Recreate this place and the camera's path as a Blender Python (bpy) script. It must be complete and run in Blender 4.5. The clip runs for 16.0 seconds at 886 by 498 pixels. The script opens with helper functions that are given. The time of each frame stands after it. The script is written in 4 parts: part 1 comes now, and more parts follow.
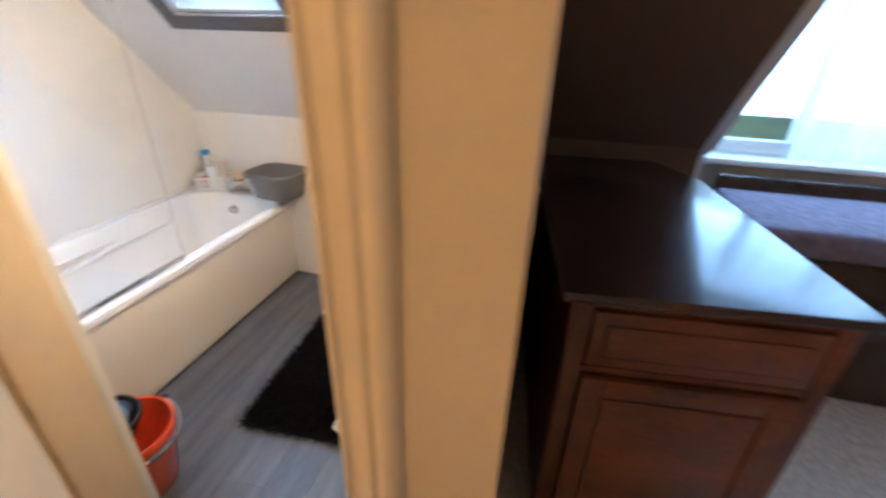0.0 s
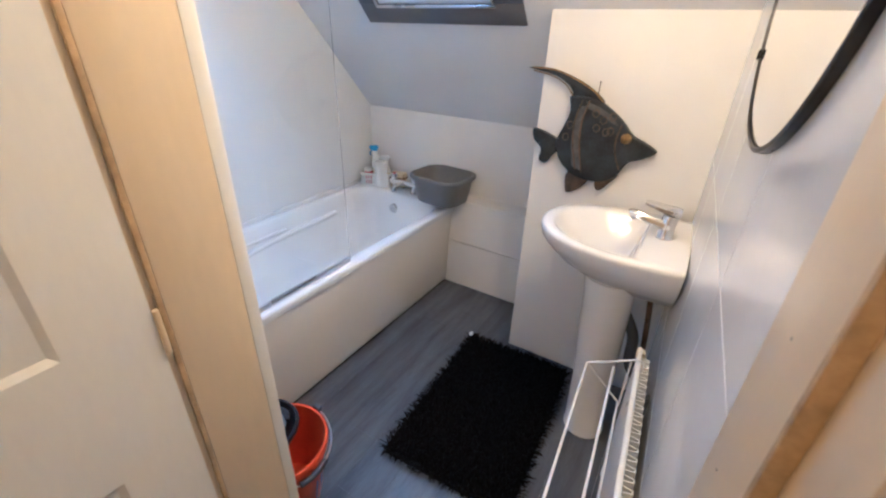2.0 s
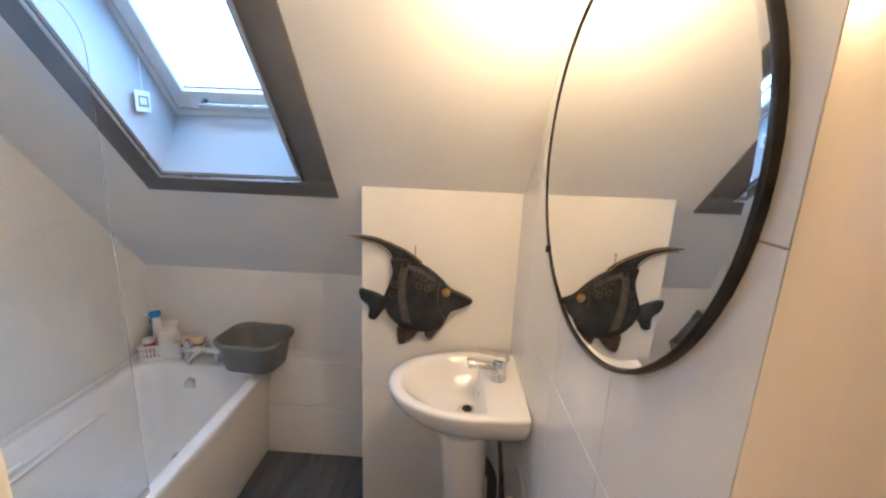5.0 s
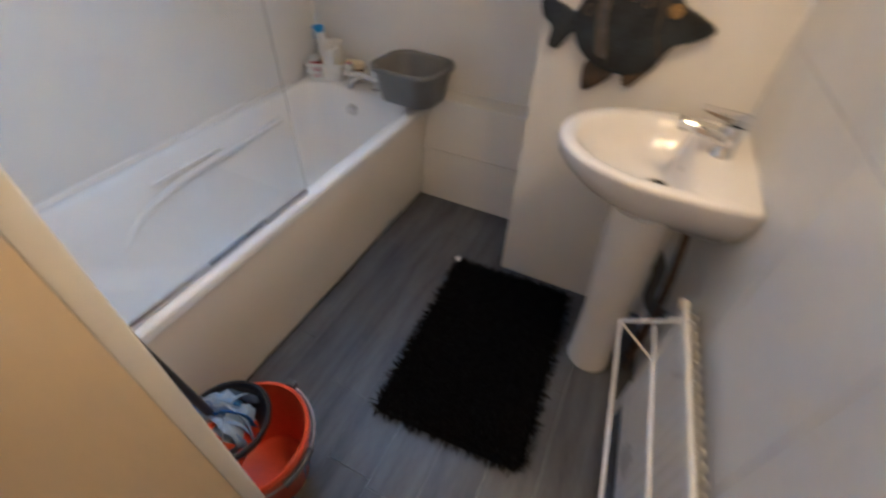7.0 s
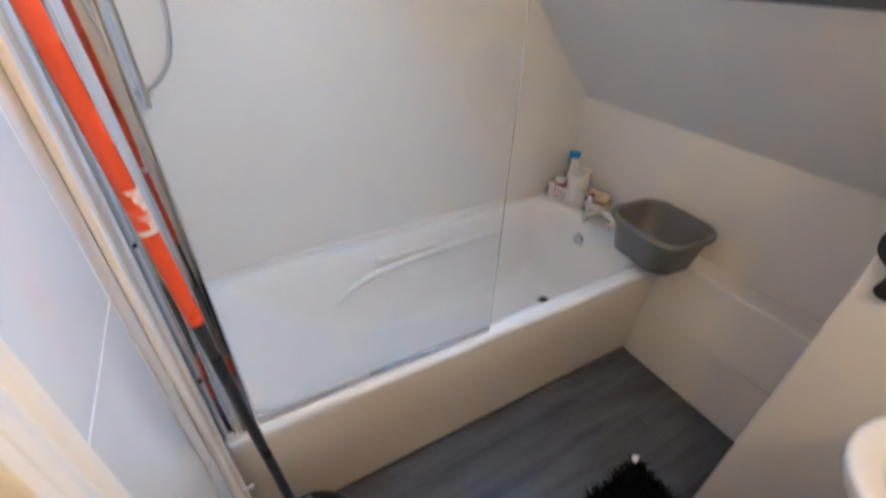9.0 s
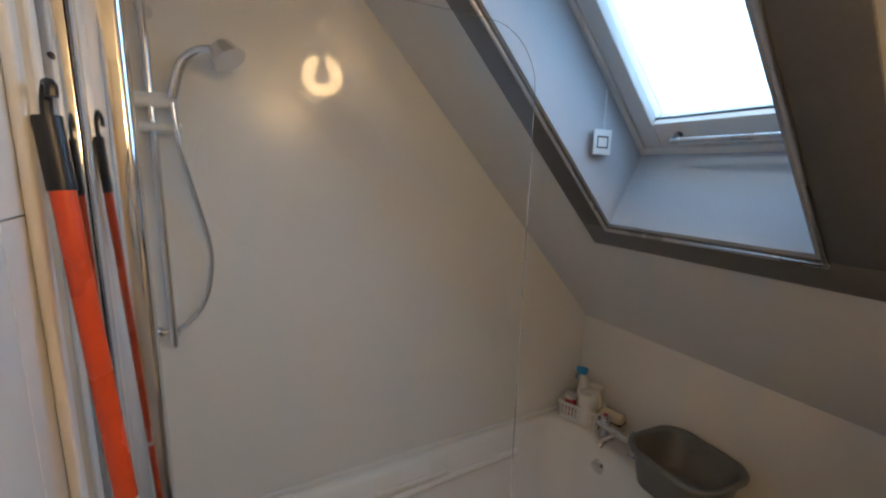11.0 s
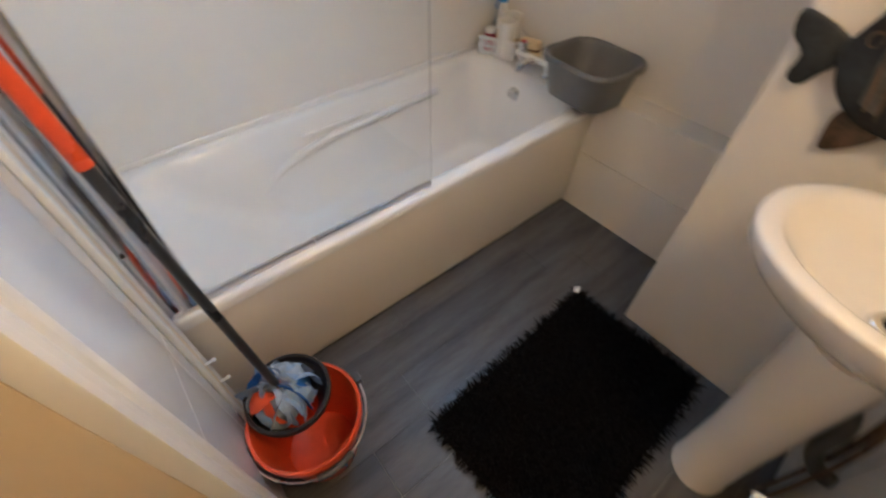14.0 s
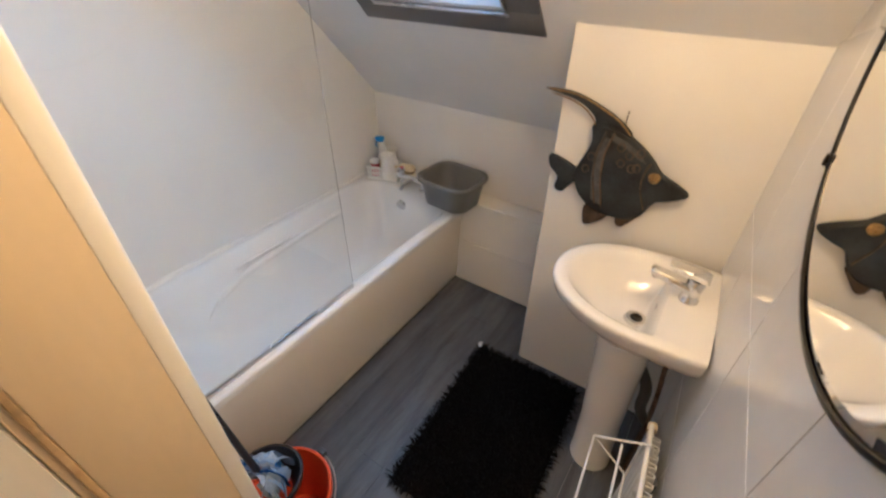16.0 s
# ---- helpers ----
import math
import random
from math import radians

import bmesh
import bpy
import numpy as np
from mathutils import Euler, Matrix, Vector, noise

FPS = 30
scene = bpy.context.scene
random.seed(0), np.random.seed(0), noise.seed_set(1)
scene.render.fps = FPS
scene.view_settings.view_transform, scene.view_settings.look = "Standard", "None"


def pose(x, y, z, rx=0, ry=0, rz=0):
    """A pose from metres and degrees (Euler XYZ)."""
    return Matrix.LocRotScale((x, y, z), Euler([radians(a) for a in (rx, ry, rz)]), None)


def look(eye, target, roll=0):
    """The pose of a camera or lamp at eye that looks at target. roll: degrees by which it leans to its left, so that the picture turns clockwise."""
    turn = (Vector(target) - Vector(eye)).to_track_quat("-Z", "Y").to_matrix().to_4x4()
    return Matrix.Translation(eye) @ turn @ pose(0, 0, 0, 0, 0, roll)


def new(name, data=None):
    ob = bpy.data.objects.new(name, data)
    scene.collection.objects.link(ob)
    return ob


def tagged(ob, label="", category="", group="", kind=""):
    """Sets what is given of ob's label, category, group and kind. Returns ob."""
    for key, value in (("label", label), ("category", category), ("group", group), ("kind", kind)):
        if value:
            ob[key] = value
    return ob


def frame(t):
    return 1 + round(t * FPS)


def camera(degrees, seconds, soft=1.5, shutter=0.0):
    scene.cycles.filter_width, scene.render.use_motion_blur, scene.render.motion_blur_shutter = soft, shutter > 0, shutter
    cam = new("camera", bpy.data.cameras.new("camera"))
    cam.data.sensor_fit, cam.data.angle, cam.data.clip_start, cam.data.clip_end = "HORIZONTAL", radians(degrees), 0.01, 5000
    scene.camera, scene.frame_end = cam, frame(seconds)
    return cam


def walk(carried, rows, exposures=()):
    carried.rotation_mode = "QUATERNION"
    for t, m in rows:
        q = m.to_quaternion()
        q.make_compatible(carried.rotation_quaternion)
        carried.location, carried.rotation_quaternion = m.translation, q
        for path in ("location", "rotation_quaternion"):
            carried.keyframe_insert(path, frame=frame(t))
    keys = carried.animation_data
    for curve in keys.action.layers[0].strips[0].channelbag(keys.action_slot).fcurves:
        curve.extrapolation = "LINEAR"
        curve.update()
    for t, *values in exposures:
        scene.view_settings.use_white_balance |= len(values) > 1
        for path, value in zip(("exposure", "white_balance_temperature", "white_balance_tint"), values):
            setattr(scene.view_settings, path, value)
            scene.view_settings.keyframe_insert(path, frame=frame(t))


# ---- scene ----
cam = camera(93.3, 16.0, 2.3, 0.5)
PATH = [
    (0, (2.185, -0.573, 1.440), (1.772, 1.148, 0.543), 1.7),
    (0.3, (2.074, -0.548, 1.450), (1.404, 1.098, 0.543), 3.2),
    (0.5, (2.032, -0.512, 1.443), (1.230, 1.077, 0.519), 3.4),
    (1, (1.938, -0.510, 1.425), (1.098, 1.093, 0.573), 3.9),
    (1.5, (1.876, -0.469, 1.425), (1.014, 1.111, 0.552), 2.5),
    (2, (1.837, -0.394, 1.416), (0.919, 1.123, 0.491), 1.9),
    (2.5, (1.788, -0.370, 1.398), (1.193, 1.286, 0.447), 3.7),
    (3, (1.692, -0.352, 1.482), (1.472, 1.404, 0.551), 3.2),
    (3.5, (1.652, -0.343, 1.586), (1.610, 1.500, 0.812), 2.7),
    (3.7, (1.645, -0.345, 1.630), (1.630, 1.547, 0.981), 2.8),
    (4.75, (1.642, -0.352, 1.645), (1.586, 1.600, 1.190), 2.6),
    (5.8, (1.645, -0.345, 1.566), (1.548, 1.450, 0.757), 2.4),
    (6, (1.657, -0.333, 1.520), (1.558, 1.370, 0.502), 2.9),
    (6.2, (1.670, -0.321, 1.476), (1.514, 1.279, 0.286), 2.5),
    (6.6, (1.635, -0.296, 1.413), (1.459, 1.185, 0.080), 4.6),
    (7, (1.588, -0.112, 1.362), (0.968, 1.240, -0.022), 2.1),
    (7.5, (1.492, 0.062, 1.390), (0.556, 1.120, -0.020), 2.2),
    (8, (1.486, 0.118, 1.409), (0.309, 0.906, -0.003), 0.8),
    (8.5, (1.459, 0.131, 1.422), (0.223, 0.888, 0.044), 2.2),
    (9, (1.438, 0.132, 1.501), (0.011, 0.949, 0.361), 1.7),
    (9.5, (1.405, 0.122, 1.575), (-0.178, 1.014, 0.728), 2.2),
    (9.7, (1.422, 0.131, 1.612), (-0.200, 1.029, 0.873), 2.1),
    (10.75, (1.418, 0.145, 1.670), (-0.300, 1.050, 1.310), 1.4),
    (11.8, (1.414, 0.158, 1.661), (-0.327, 1.018, 1.181), 0.9),
    (12, (1.404, 0.128, 1.584), (-0.281, 0.975, 0.918), 0.8),
    (12.5, (1.407, 0.124, 1.490), (-0.033, 0.880, 0.325), 1.2),
    (13, (1.434, 0.125, 1.386), (0.206, 0.808, -0.035), 2.2),
    (13.5, (1.456, 0.145, 1.384), (0.269, 0.801, -0.088), 0.3),
    (14, (1.502, 0.111, 1.373), (0.478, 0.970, -0.115), 1.0),
    (14.5, (1.560, 0.009, 1.394), (0.835, 1.085, -0.128), 1.5),
    (15, (1.602, -0.099, 1.475), (1.004, 1.128, 0.012), 1.9),
    (15.5, (1.668, -0.107, 1.595), (0.930, 1.208, 0.281), 0.4),
    (16, (1.721, -0.133, 1.682), (0.820, 1.205, 0.500), 0.5),
]
EXPOSURES = [(0, 1.58, 5200, 4), (0.5, 1.62, 4850, 4), (1.5, 1.3, 4700, 4), (2.0, 1.15, 4450, 4), (3.5, 0.9, 4700, 4), (6.5, 0.48, 5100, 4), (7.0, 0.44, 5050, 4), (7.5, 0.55, 4950, 4), (8.2, 0.65, 4800, 4), (9, 0.6, 5150, 4), (9.7, 0.2, 5400, 4), (11.8, -0.85, 5950, 4), (12, -0.7, 5950, 4), (13.0, 0.35, 5650, 4), (14.0, 0.58, 5600, 4), (15, 0.47, 5450, 4), (15.5, 0.52, 5400, 4), (16, 0.72, 5300, 4)]
walk(cam, [(t, look(eye, target, roll)) for t, eye, target, roll in PATH], EXPOSURES)

# ---- world and lamps ----
world = bpy.data.worlds.new("world")
scene.world = world
world.use_nodes = True
wn = world.node_tree.nodes
sky = wn.new("ShaderNodeTexSky")
sky.sky_type = 'NISHITA'
sky.sun_disc = False
sky.sun_elevation = radians(38)
sky.sun_rotation = radians(160)
world.node_tree.links.new(sky.outputs[0], wn["Background"].inputs[0])
wn["Background"].inputs[1].default_value = 0.15


def lamp(name, kind, m, power, colour, size=0.1):
    d = bpy.data.lights.new(name, kind)
    d.energy, d.color = power, colour
    if kind == 'AREA':
        d.size = size
    elif kind == 'SUN':
        d.angle = size
    else:
        d.shadow_soft_size = size
    ob = new(name, d)
    ob.matrix_world = m
    return ob


lamp("sun", 'SUN', look((0, 0, 10), (0.5, 6, 0)), 1.0, (1.0, 0.95, 0.88), radians(12))
BULB = (1.0, 0.60, 0.27)
lamp("bathroom_bulb", 'POINT', pose(1.79, 0.54, 2.04), 14.0, BULB, 0.08)
lamp("landing_bulb", 'POINT', pose(1.55, -1.62, 2.08), 8.3, (1.0, 0.56, 0.20), 0.04)
DAY = (0.50, 0.71, 1.0)


def opening(name, centre, toward, sx, sy, power):
    """Daylight that comes in at a window's opening."""
    ob = lamp(name, 'AREA', look(centre, toward), power, DAY, sx)
    ob.data.shape, ob.data.size_y = 'RECTANGLE', sy
    return ob


opening("roof_window_daylight", (0.77, 1.156, 2.067), (0.77, 0.4126, 1.3577), 0.44, 0.74, 6.2)
opening("dormer_daylight", (3.7, 2.02, 1.65), (3.7, 0.0, 1.3), 1.7, 1.1, 14.0)


# ---- materials ----
def mat(name, base, rough=0.5, metal=0.0, var=0.12, scale=6.0, bump=0.05, fine=120.0, spec=0.5, coat=0.0, stretch=(1, 1, 1), rvar=0.1, island=0.0, stain=None):
    """A surface with variation at two scales: broad mottling and fine grain, which also drives relief and gloss."""
    m = bpy.data.materials.new(name)
    m.use_nodes = True
    n, l = m.node_tree.nodes, m.node_tree.links
    b = n["Principled BSDF"]
    b.inputs["Metallic"].default_value = metal
    b.inputs["Specular IOR Level"].default_value = spec
    b.inputs["Coat Weight"].default_value = coat
    b.inputs["Coat Roughness"].default_value = 0.08
    tc, mp = n.new("ShaderNodeTexCoord"), n.new("ShaderNodeMapping")
    mp.inputs["Scale"].default_value = stretch
    l.new(tc.outputs["Object"], mp.inputs[0])
    big, small = n.new("ShaderNodeTexNoise"), n.new("ShaderNodeTexNoise")
    big.inputs["Scale"].default_value, big.inputs["Detail"].default_value = scale, 5
    small.inputs["Scale"].default_value, small.inputs["Detail"].default_value = fine, 3
    l.new(mp.outputs[0], big.inputs[0])
    l.new(mp.outputs[0], small.inputs[0])
    add = n.new("ShaderNodeMath")
    add.operation = 'MULTIPLY_ADD'
    add.inputs[1].default_value = 0.35
    l.new(small.outputs["Fac"], add.inputs[0])
    l.new(big.outputs["Fac"], add.inputs[2])
    ramp = n.new("ShaderNodeValToRGB")
    lo, hi = ramp.color_ramp.elements
    lo.position, hi.position = 0.42, 0.92
    other = stain or tuple(c * (1 - 2 * var) for c in base)
    lo.color = (*other, 1)
    hi.color = (*[min(1, c * (1 + var)) for c in base], 1)
    l.new(add.outputs[0], ramp.inputs[0])
    colour = ramp.outputs[0]
    if island:
        info, hsv = n.new("ShaderNodeObjectInfo"), n.new("ShaderNodeHueSaturation")
        rng = n.new("ShaderNodeMapRange")
        rng.inputs["To Min"].default_value, rng.inputs["To Max"].default_value = 1 - island, 1 + island
        l.new(info.outputs["Random"], rng.inputs[0])
        l.new(rng.outputs[0], hsv.inputs["Value"])
        l.new(colour, hsv.inputs["Color"])
        colour = hsv.outputs[0]
    l.new(colour, b.inputs["Base Color"])
    rr = n.new("ShaderNodeMapRange")
    rr.inputs["To Min"].default_value, rr.inputs["To Max"].default_value = max(0.02, rough - rvar), min(1, rough + rvar)
    l.new(big.outputs["Fac"], rr.inputs[0])
    l.new(rr.outputs[0], b.inputs["Roughness"])
    if bump:
        bp = n.new("ShaderNodeBump")
        bp.inputs["Strength"].default_value, bp.inputs["Distance"].default_value = bump, 0.004
        l.new(add.outputs[0], bp.inputs["Height"])
        l.new(bp.outputs[0], b.inputs["Normal"])
    return m


def glass(name, rough=0.0, tint=(0.97, 0.99, 0.985), ior=1.45):
    m = bpy.data.materials.new(name)
    m.use_nodes = True
    n, l = m.node_tree.nodes, m.node_tree.links
    b = n["Principled BSDF"]
    b.inputs["Base Color"].default_value = (*tint, 1)
    b.inputs["Transmission Weight"].default_value = 1
    b.inputs["Roughness"].default_value = rough
    b.inputs["IOR"].default_value = ior
    return m


PAINT = mat("white_emulsion", (0.78, 0.76, 0.72), 0.75, var=0.03, scale=3, bump=0.10, fine=260)
CEIL = mat("ceiling_paint", (0.78, 0.77, 0.74), 0.8, var=0.03, scale=2.5, bump=0.08, fine=220)
MAGNOLIA = mat("magnolia_emulsion", (0.62, 0.49, 0.33), 0.75, var=0.04, scale=3, bump=0.12, fine=240)
TILE = mat("glazed_white_tile", (0.80, 0.80, 0.79), 0.12, var=0.03, scale=2.2, bump=0.02, fine=30, rvar=0.05, island=0.015)
GROUT = mat("pale_grout", (0.60, 0.59, 0.57), 0.9, var=0.08, scale=20, bump=0.2)
PANEL = mat("white_wet_wall", (0.79, 0.79, 0.77), 0.2, var=0.02, scale=2, bump=0.015, fine=40, rvar=0.06)
GLOSS = mat("cream_gloss_paint", (0.69, 0.56, 0.385), 0.32, var=0.035, scale=4, bump=0.06, fine=70, stretch=(1, 1, 0.25))
DOORP = mat("white_gloss_paint", (0.80, 0.78, 0.74), 0.35, var=0.03, scale=4, bump=0.06, fine=110, stretch=(1, 1, 0.2))
VINYL = mat("grey_wood_vinyl", (0.100, 0.101, 0.106), 0.42, var=0.30, scale=9, bump=0.05, fine=90, stretch=(2.2, 0.28, 1), island=0.10, stain=(0.045, 0.045, 0.048))
BATHW = mat("white_acrylic", (0.83, 0.83, 0.82), 0.12, var=0.015, scale=3, bump=0.0, rvar=0.04)
BATHP = mat("cream_bath_panel", (0.80, 0.76, 0.70), 0.42, var=0.012, scale=3, bump=0.0, fine=50, rvar=0.02)
CERAM = mat("white_ceramic", (0.84, 0.82, 0.79), 0.08, var=0.015, scale=4, bump=0.0, rvar=0.03, coat=0.3)
CHROME = mat("chrome", (0.82, 0.82, 0.83), 0.09, 1.0, var=0.03, scale=8, bump=0.0, rvar=0.05)
DARKM = mat("dark_metal", (0.07, 0.065, 0.06), 0.3, 0.9, var=0.2, scale=14, bump=0.1)
BRASS = mat("worn_brass", (0.50, 0.33, 0.12), 0.35, 1.0, var=0.2, scale=30, bump=0.1)
ALU = mat("brushed_aluminium", (0.62, 0.62, 0.63), 0.28, 1.0, var=0.06, scale=8, bump=0.05, fine=150, stretch=(1, 1, 0.05))
GREYF = mat("grey_timber_trim", (0.145, 0.145, 0.15), 0.5, var=0.10, scale=6, bump=0.08, fine=90)
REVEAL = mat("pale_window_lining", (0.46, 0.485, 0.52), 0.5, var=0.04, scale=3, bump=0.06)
RUGM = mat("black_shag_pile", (0.007, 0.0065, 0.007), 0.95, var=0.5, scale=60, bump=0.6, fine=300, spec=0.15)
ORANGE = mat("orange_plastic", (0.72, 0.085, 0.022), 0.35, var=0.08, scale=9, bump=0.03, fine=60)
POLEM = mat("dark_grey_enamel", (0.030, 0.032, 0.037), 0.3, var=0.1, scale=9, bump=0.02)
LABELM = mat("torn_paper", (0.72, 0.66, 0.58), 0.8, var=0.2, scale=90, bump=0.3, fine=300, stain=(0.55, 0.25, 0.15))
REDP = mat("red_enamelled_pole", (0.70, 0.080, 0.018), 0.28, var=0.08, scale=9, bump=0.02)
GREYP = mat("charcoal_plastic", (0.075, 0.08, 0.088), 0.4, var=0.10, scale=8, bump=0.04, fine=90)
TUBM = mat("grey_plastic", (0.165, 0.165, 0.163), 0.38, var=0.08, scale=7, bump=0.03, fine=80)
BLACKP = mat("black_plastic", (0.02, 0.02, 0.022), 0.35, var=0.15, scale=10, bump=0.03)
WHITEP = mat("white_plastic", (0.80, 0.79, 0.76), 0.35, var=0.03, scale=9, bump=0.02)
CREAMP = mat("cream_plastic", (0.74, 0.62, 0.40), 0.4, var=0.05, scale=9, bump=0.02)
BLUEP = mat("blue_plastic", (0.03, 0.28, 0.62), 0.35, var=0.08, scale=9, bump=0.02)
PINKP = mat("red_label", (0.55, 0.06, 0.10), 0.45, var=0.10, scale=15, bump=0.02)
CLOTHB = mat("blue_check_cloth", (0.16, 0.26, 0.42), 0.95, var=0.35, scale=60, bump=0.5, fine=400, stain=(0.34, 0.40, 0.48))
CLOTHG = mat("pale_blue_cloth", (0.36, 0.43, 0.52), 0.95, var=0.20, scale=40, bump=0.5, fine=400)
CLOTHN = mat("blue_cloth", (0.03, 0.15, 0.45), 0.95, var=0.30, scale=30, bump=0.5, fine=400)
RADM = mat("white_radiator_enamel", (0.80, 0.77, 0.71), 0.3, var=0.04, scale=6, bump=0.02)
WIRE = mat("white_coated_wire", (0.82, 0.81, 0.79), 0.35, var=0.04, scale=20, bump=0.02)
FISHM = mat("carved_dark_wood", (0.026, 0.031, 0.037), 0.5, spec=0.3, var=0.45, scale=14, bump=0.35, fine=110, stain=(0.009, 0.009, 0.010))
FISHW = mat("worn_grey_paint", (0.085, 0.084, 0.078), 0.6, var=0.35, scale=30, bump=0.35, fine=160, stain=(0.03, 0.032, 0.034))
FISHG = mat("gilded_wood", (0.32, 0.20, 0.07), 0.45, 0.3, var=0.30, scale=60, bump=0.3)
FISHB = mat("brown_carved_wood", (0.10, 0.062, 0.036), 0.5, var=0.40, scale=26, bump=0.35, fine=150)
WOOD = mat("dark_stained_wood", (0.135, 0.038, 0.010), 0.42, var=0.35, scale=7, bump=0.06, fine=90, stretch=(0.35, 1, 1), coat=0.05)
WOODT = mat("polished_dark_top", (0.045, 0.018, 0.009), 0.22, var=0.30, scale=6, bump=0.03, fine=80, stretch=(1, 0.4, 1), coat=0.3, rvar=0.06)
BROWN = mat("brown_wall_paint", (0.16, 0.085, 0.045), 0.8, var=0.08, scale=3, bump=0.12, fine=200)
CARPET = mat("beige_carpet", (0.55, 0.46, 0.37), 0.95, var=0.15, scale=30, bump=0.6, fine=500)
MAUVE = mat("mauve_fabric", (0.20, 0.16, 0.21), 0.9, var=0.20, scale=25, bump=0.4, fine=300)
EARTH = mat("grass_ground", (0.07, 0.10, 0.035), 0.95, var=0.3, scale=0.3, bump=0.3, fine=4)
LEAF = mat("far_foliage", (0.05, 0.09, 0.03), 0.9, var=0.4, scale=0.6, bump=0.6, fine=6)
ROOFT = mat("grey_slate", (0.10, 0.10, 0.11), 0.7, var=0.2, scale=3, bump=0.2)
RENDERW = mat("outer_render", (0.55, 0.53, 0.50), 0.9, var=0.08, scale=4, bump=0.3)
# browner than the gloss paint: the rebate's recess shade is in this colour
REBATE_SHADE = mat("ochre_rebate_shade", (0.50, 0.35, 0.19), 0.7, var=0.2, scale=20, bump=0.1)
RUBBER = mat("black_rubber", (0.02, 0.02, 0.02), 0.6, var=0.2, scale=20, bump=0.05)
COPPER = mat("dirty_copper_pipe", (0.20, 0.13, 0.09), 0.45, 0.8, var=0.3, scale=30, bump=0.1)
GLASS = glass("clear_glass")
SCREENG = glass("bath_screen_glass", 0.0, (0.985, 0.995, 0.99), 1.3)
MIRROR = mat("silvered_mirror", (0.93, 0.93, 0.92), 0.01, 1.0, var=0.0, scale=3, bump=0.0, rvar=0.0)
BULBM = bpy.data.materials.new("lit_bulb")
BULBM.use_nodes = True
BULBM.node_tree.nodes["Principled BSDF"].inputs["Emission Color"].default_value = (*BULB, 1)
BULBM.node_tree.nodes["Principled BSDF"].inputs["Emission Strength"].default_value = 4.0


# ---- mesh helpers ----
def finish(name, bm, material, smooth=None):
    bmesh.ops.recalc_face_normals(bm, faces=bm.faces)
    me = bpy.data.meshes.new(name)
    bm.to_mesh(me)
    bm.free()
    me.materials.append(material)
    if smooth is not None:
        me.shade_smooth()
        me.set_sharp_from_angle(angle=radians(smooth))
    return me


def part(name, bm, material, parent=None, label="", smooth=40):
    ob = new(name, finish(name, bm, material, smooth))
    ob.parent = parent
    if label:
        ob["label"] = label
    return ob


def thing(name, x, y, z, label, category, group="", rz=0):
    ob = new(name)
    ob.empty_display_size = 0.05
    ob.matrix_basis = pose(x, y, z, 0, 0, rz)
    return tagged(ob, label, category, group)


def setting(name, bm, material, label="", category="", smooth=None):
    ob = new(name, finish(name, bm, material, smooth))
    return tagged(ob, label, category, kind="structure")


def block(x0, x1, y0, y1, z0, z1, bevel=0.0, seg=2, bm=None):
    bm = bm or bmesh.new()
    v = bmesh.ops.create_cube(bm, size=1, matrix=Matrix.LocRotScale(((x0 + x1) / 2, (y0 + y1) / 2, (z0 + z1) / 2), None, (x1 - x0, y1 - y0, z1 - z0)))["verts"]
    if bevel:
        es = list({e for q in v for e in q.link_edges})
        bmesh.ops.bevel(bm, geom=es, offset=bevel, segments=seg, profile=0.5, affect='EDGES')
    return bm


def loft(rings, caps=(True, True), closed=True, bm=None):
    bm = bm or bmesh.new()
    vs = [[bm.verts.new(p) for p in r] for r in rings]
    n = len(vs[0])
    for a, b in zip(vs, vs[1:]):
        for i in range(n if closed else n - 1):
            j = (i + 1) % n
            bm.faces.new((a[i], a[j], b[j], b[i]))
    if caps[0]:
        bm.faces.new(vs[0][::-1])
    if caps[1]:
        bm.faces.new(vs[-1])
    return bm


def ring(cx, cy, z, r, n=24, ry=None):
    return [(cx + r * math.cos(2 * math.pi * i / n), cy + (ry or r) * math.sin(2 * math.pi * i / n), z) for i in range(n)]


def rrect(x0, x1, y0, y1, z, r, n=6):
    out = []
    for cx, cy, a in ((x1 - r, y1 - r, 0), (x0 + r, y1 - r, 90), (x0 + r, y0 + r, 180), (x1 - r, y0 + r, 270)):
        for i in range(n + 1):
            t = radians(a + 90 * i / n)
            out.append((cx + r * math.cos(t), cy + r * math.sin(t), z))
    return out


def smooth_path(pts, per=6):
    pts = [Vector(p) for p in pts]
    ext = [2 * pts[0] - pts[1], *pts, 2 * pts[-1] - pts[-2]]
    out = []
    for a, b, c, d in zip(ext, ext[1:], ext[2:], ext[3:]):
        for i in range(per):
            t = i / per
            out.append(0.5 * (2 * b + (c - a) * t + (2 * a - 5 * b + 4 * c - d) * t * t + (3 * b - a - 3 * c + d) * t ** 3))
    return out + [pts[-1]]


def tube(pts, r, n=10, bm=None, flat=1.0):
    pts = [Vector(p) for p in pts]
    rings, side = [], None
    for i, p in enumerate(pts):
        d = (pts[min(i + 1, len(pts) - 1)] - pts[max(i - 1, 0)]).normalized()
        if side is None:
            side = d.orthogonal().normalized()
        side = (side - d * side.dot(d)).normalized()
        up = d.cross(side)
        rad = r[i] if isinstance(r, (list, tuple)) else r
        rings.append([p + rad * (math.cos(2 * math.pi * k / n) * side + flat * math.sin(2 * math.pi * k / n) * up) for k in range(n)])
    return loft(rings, bm=bm)


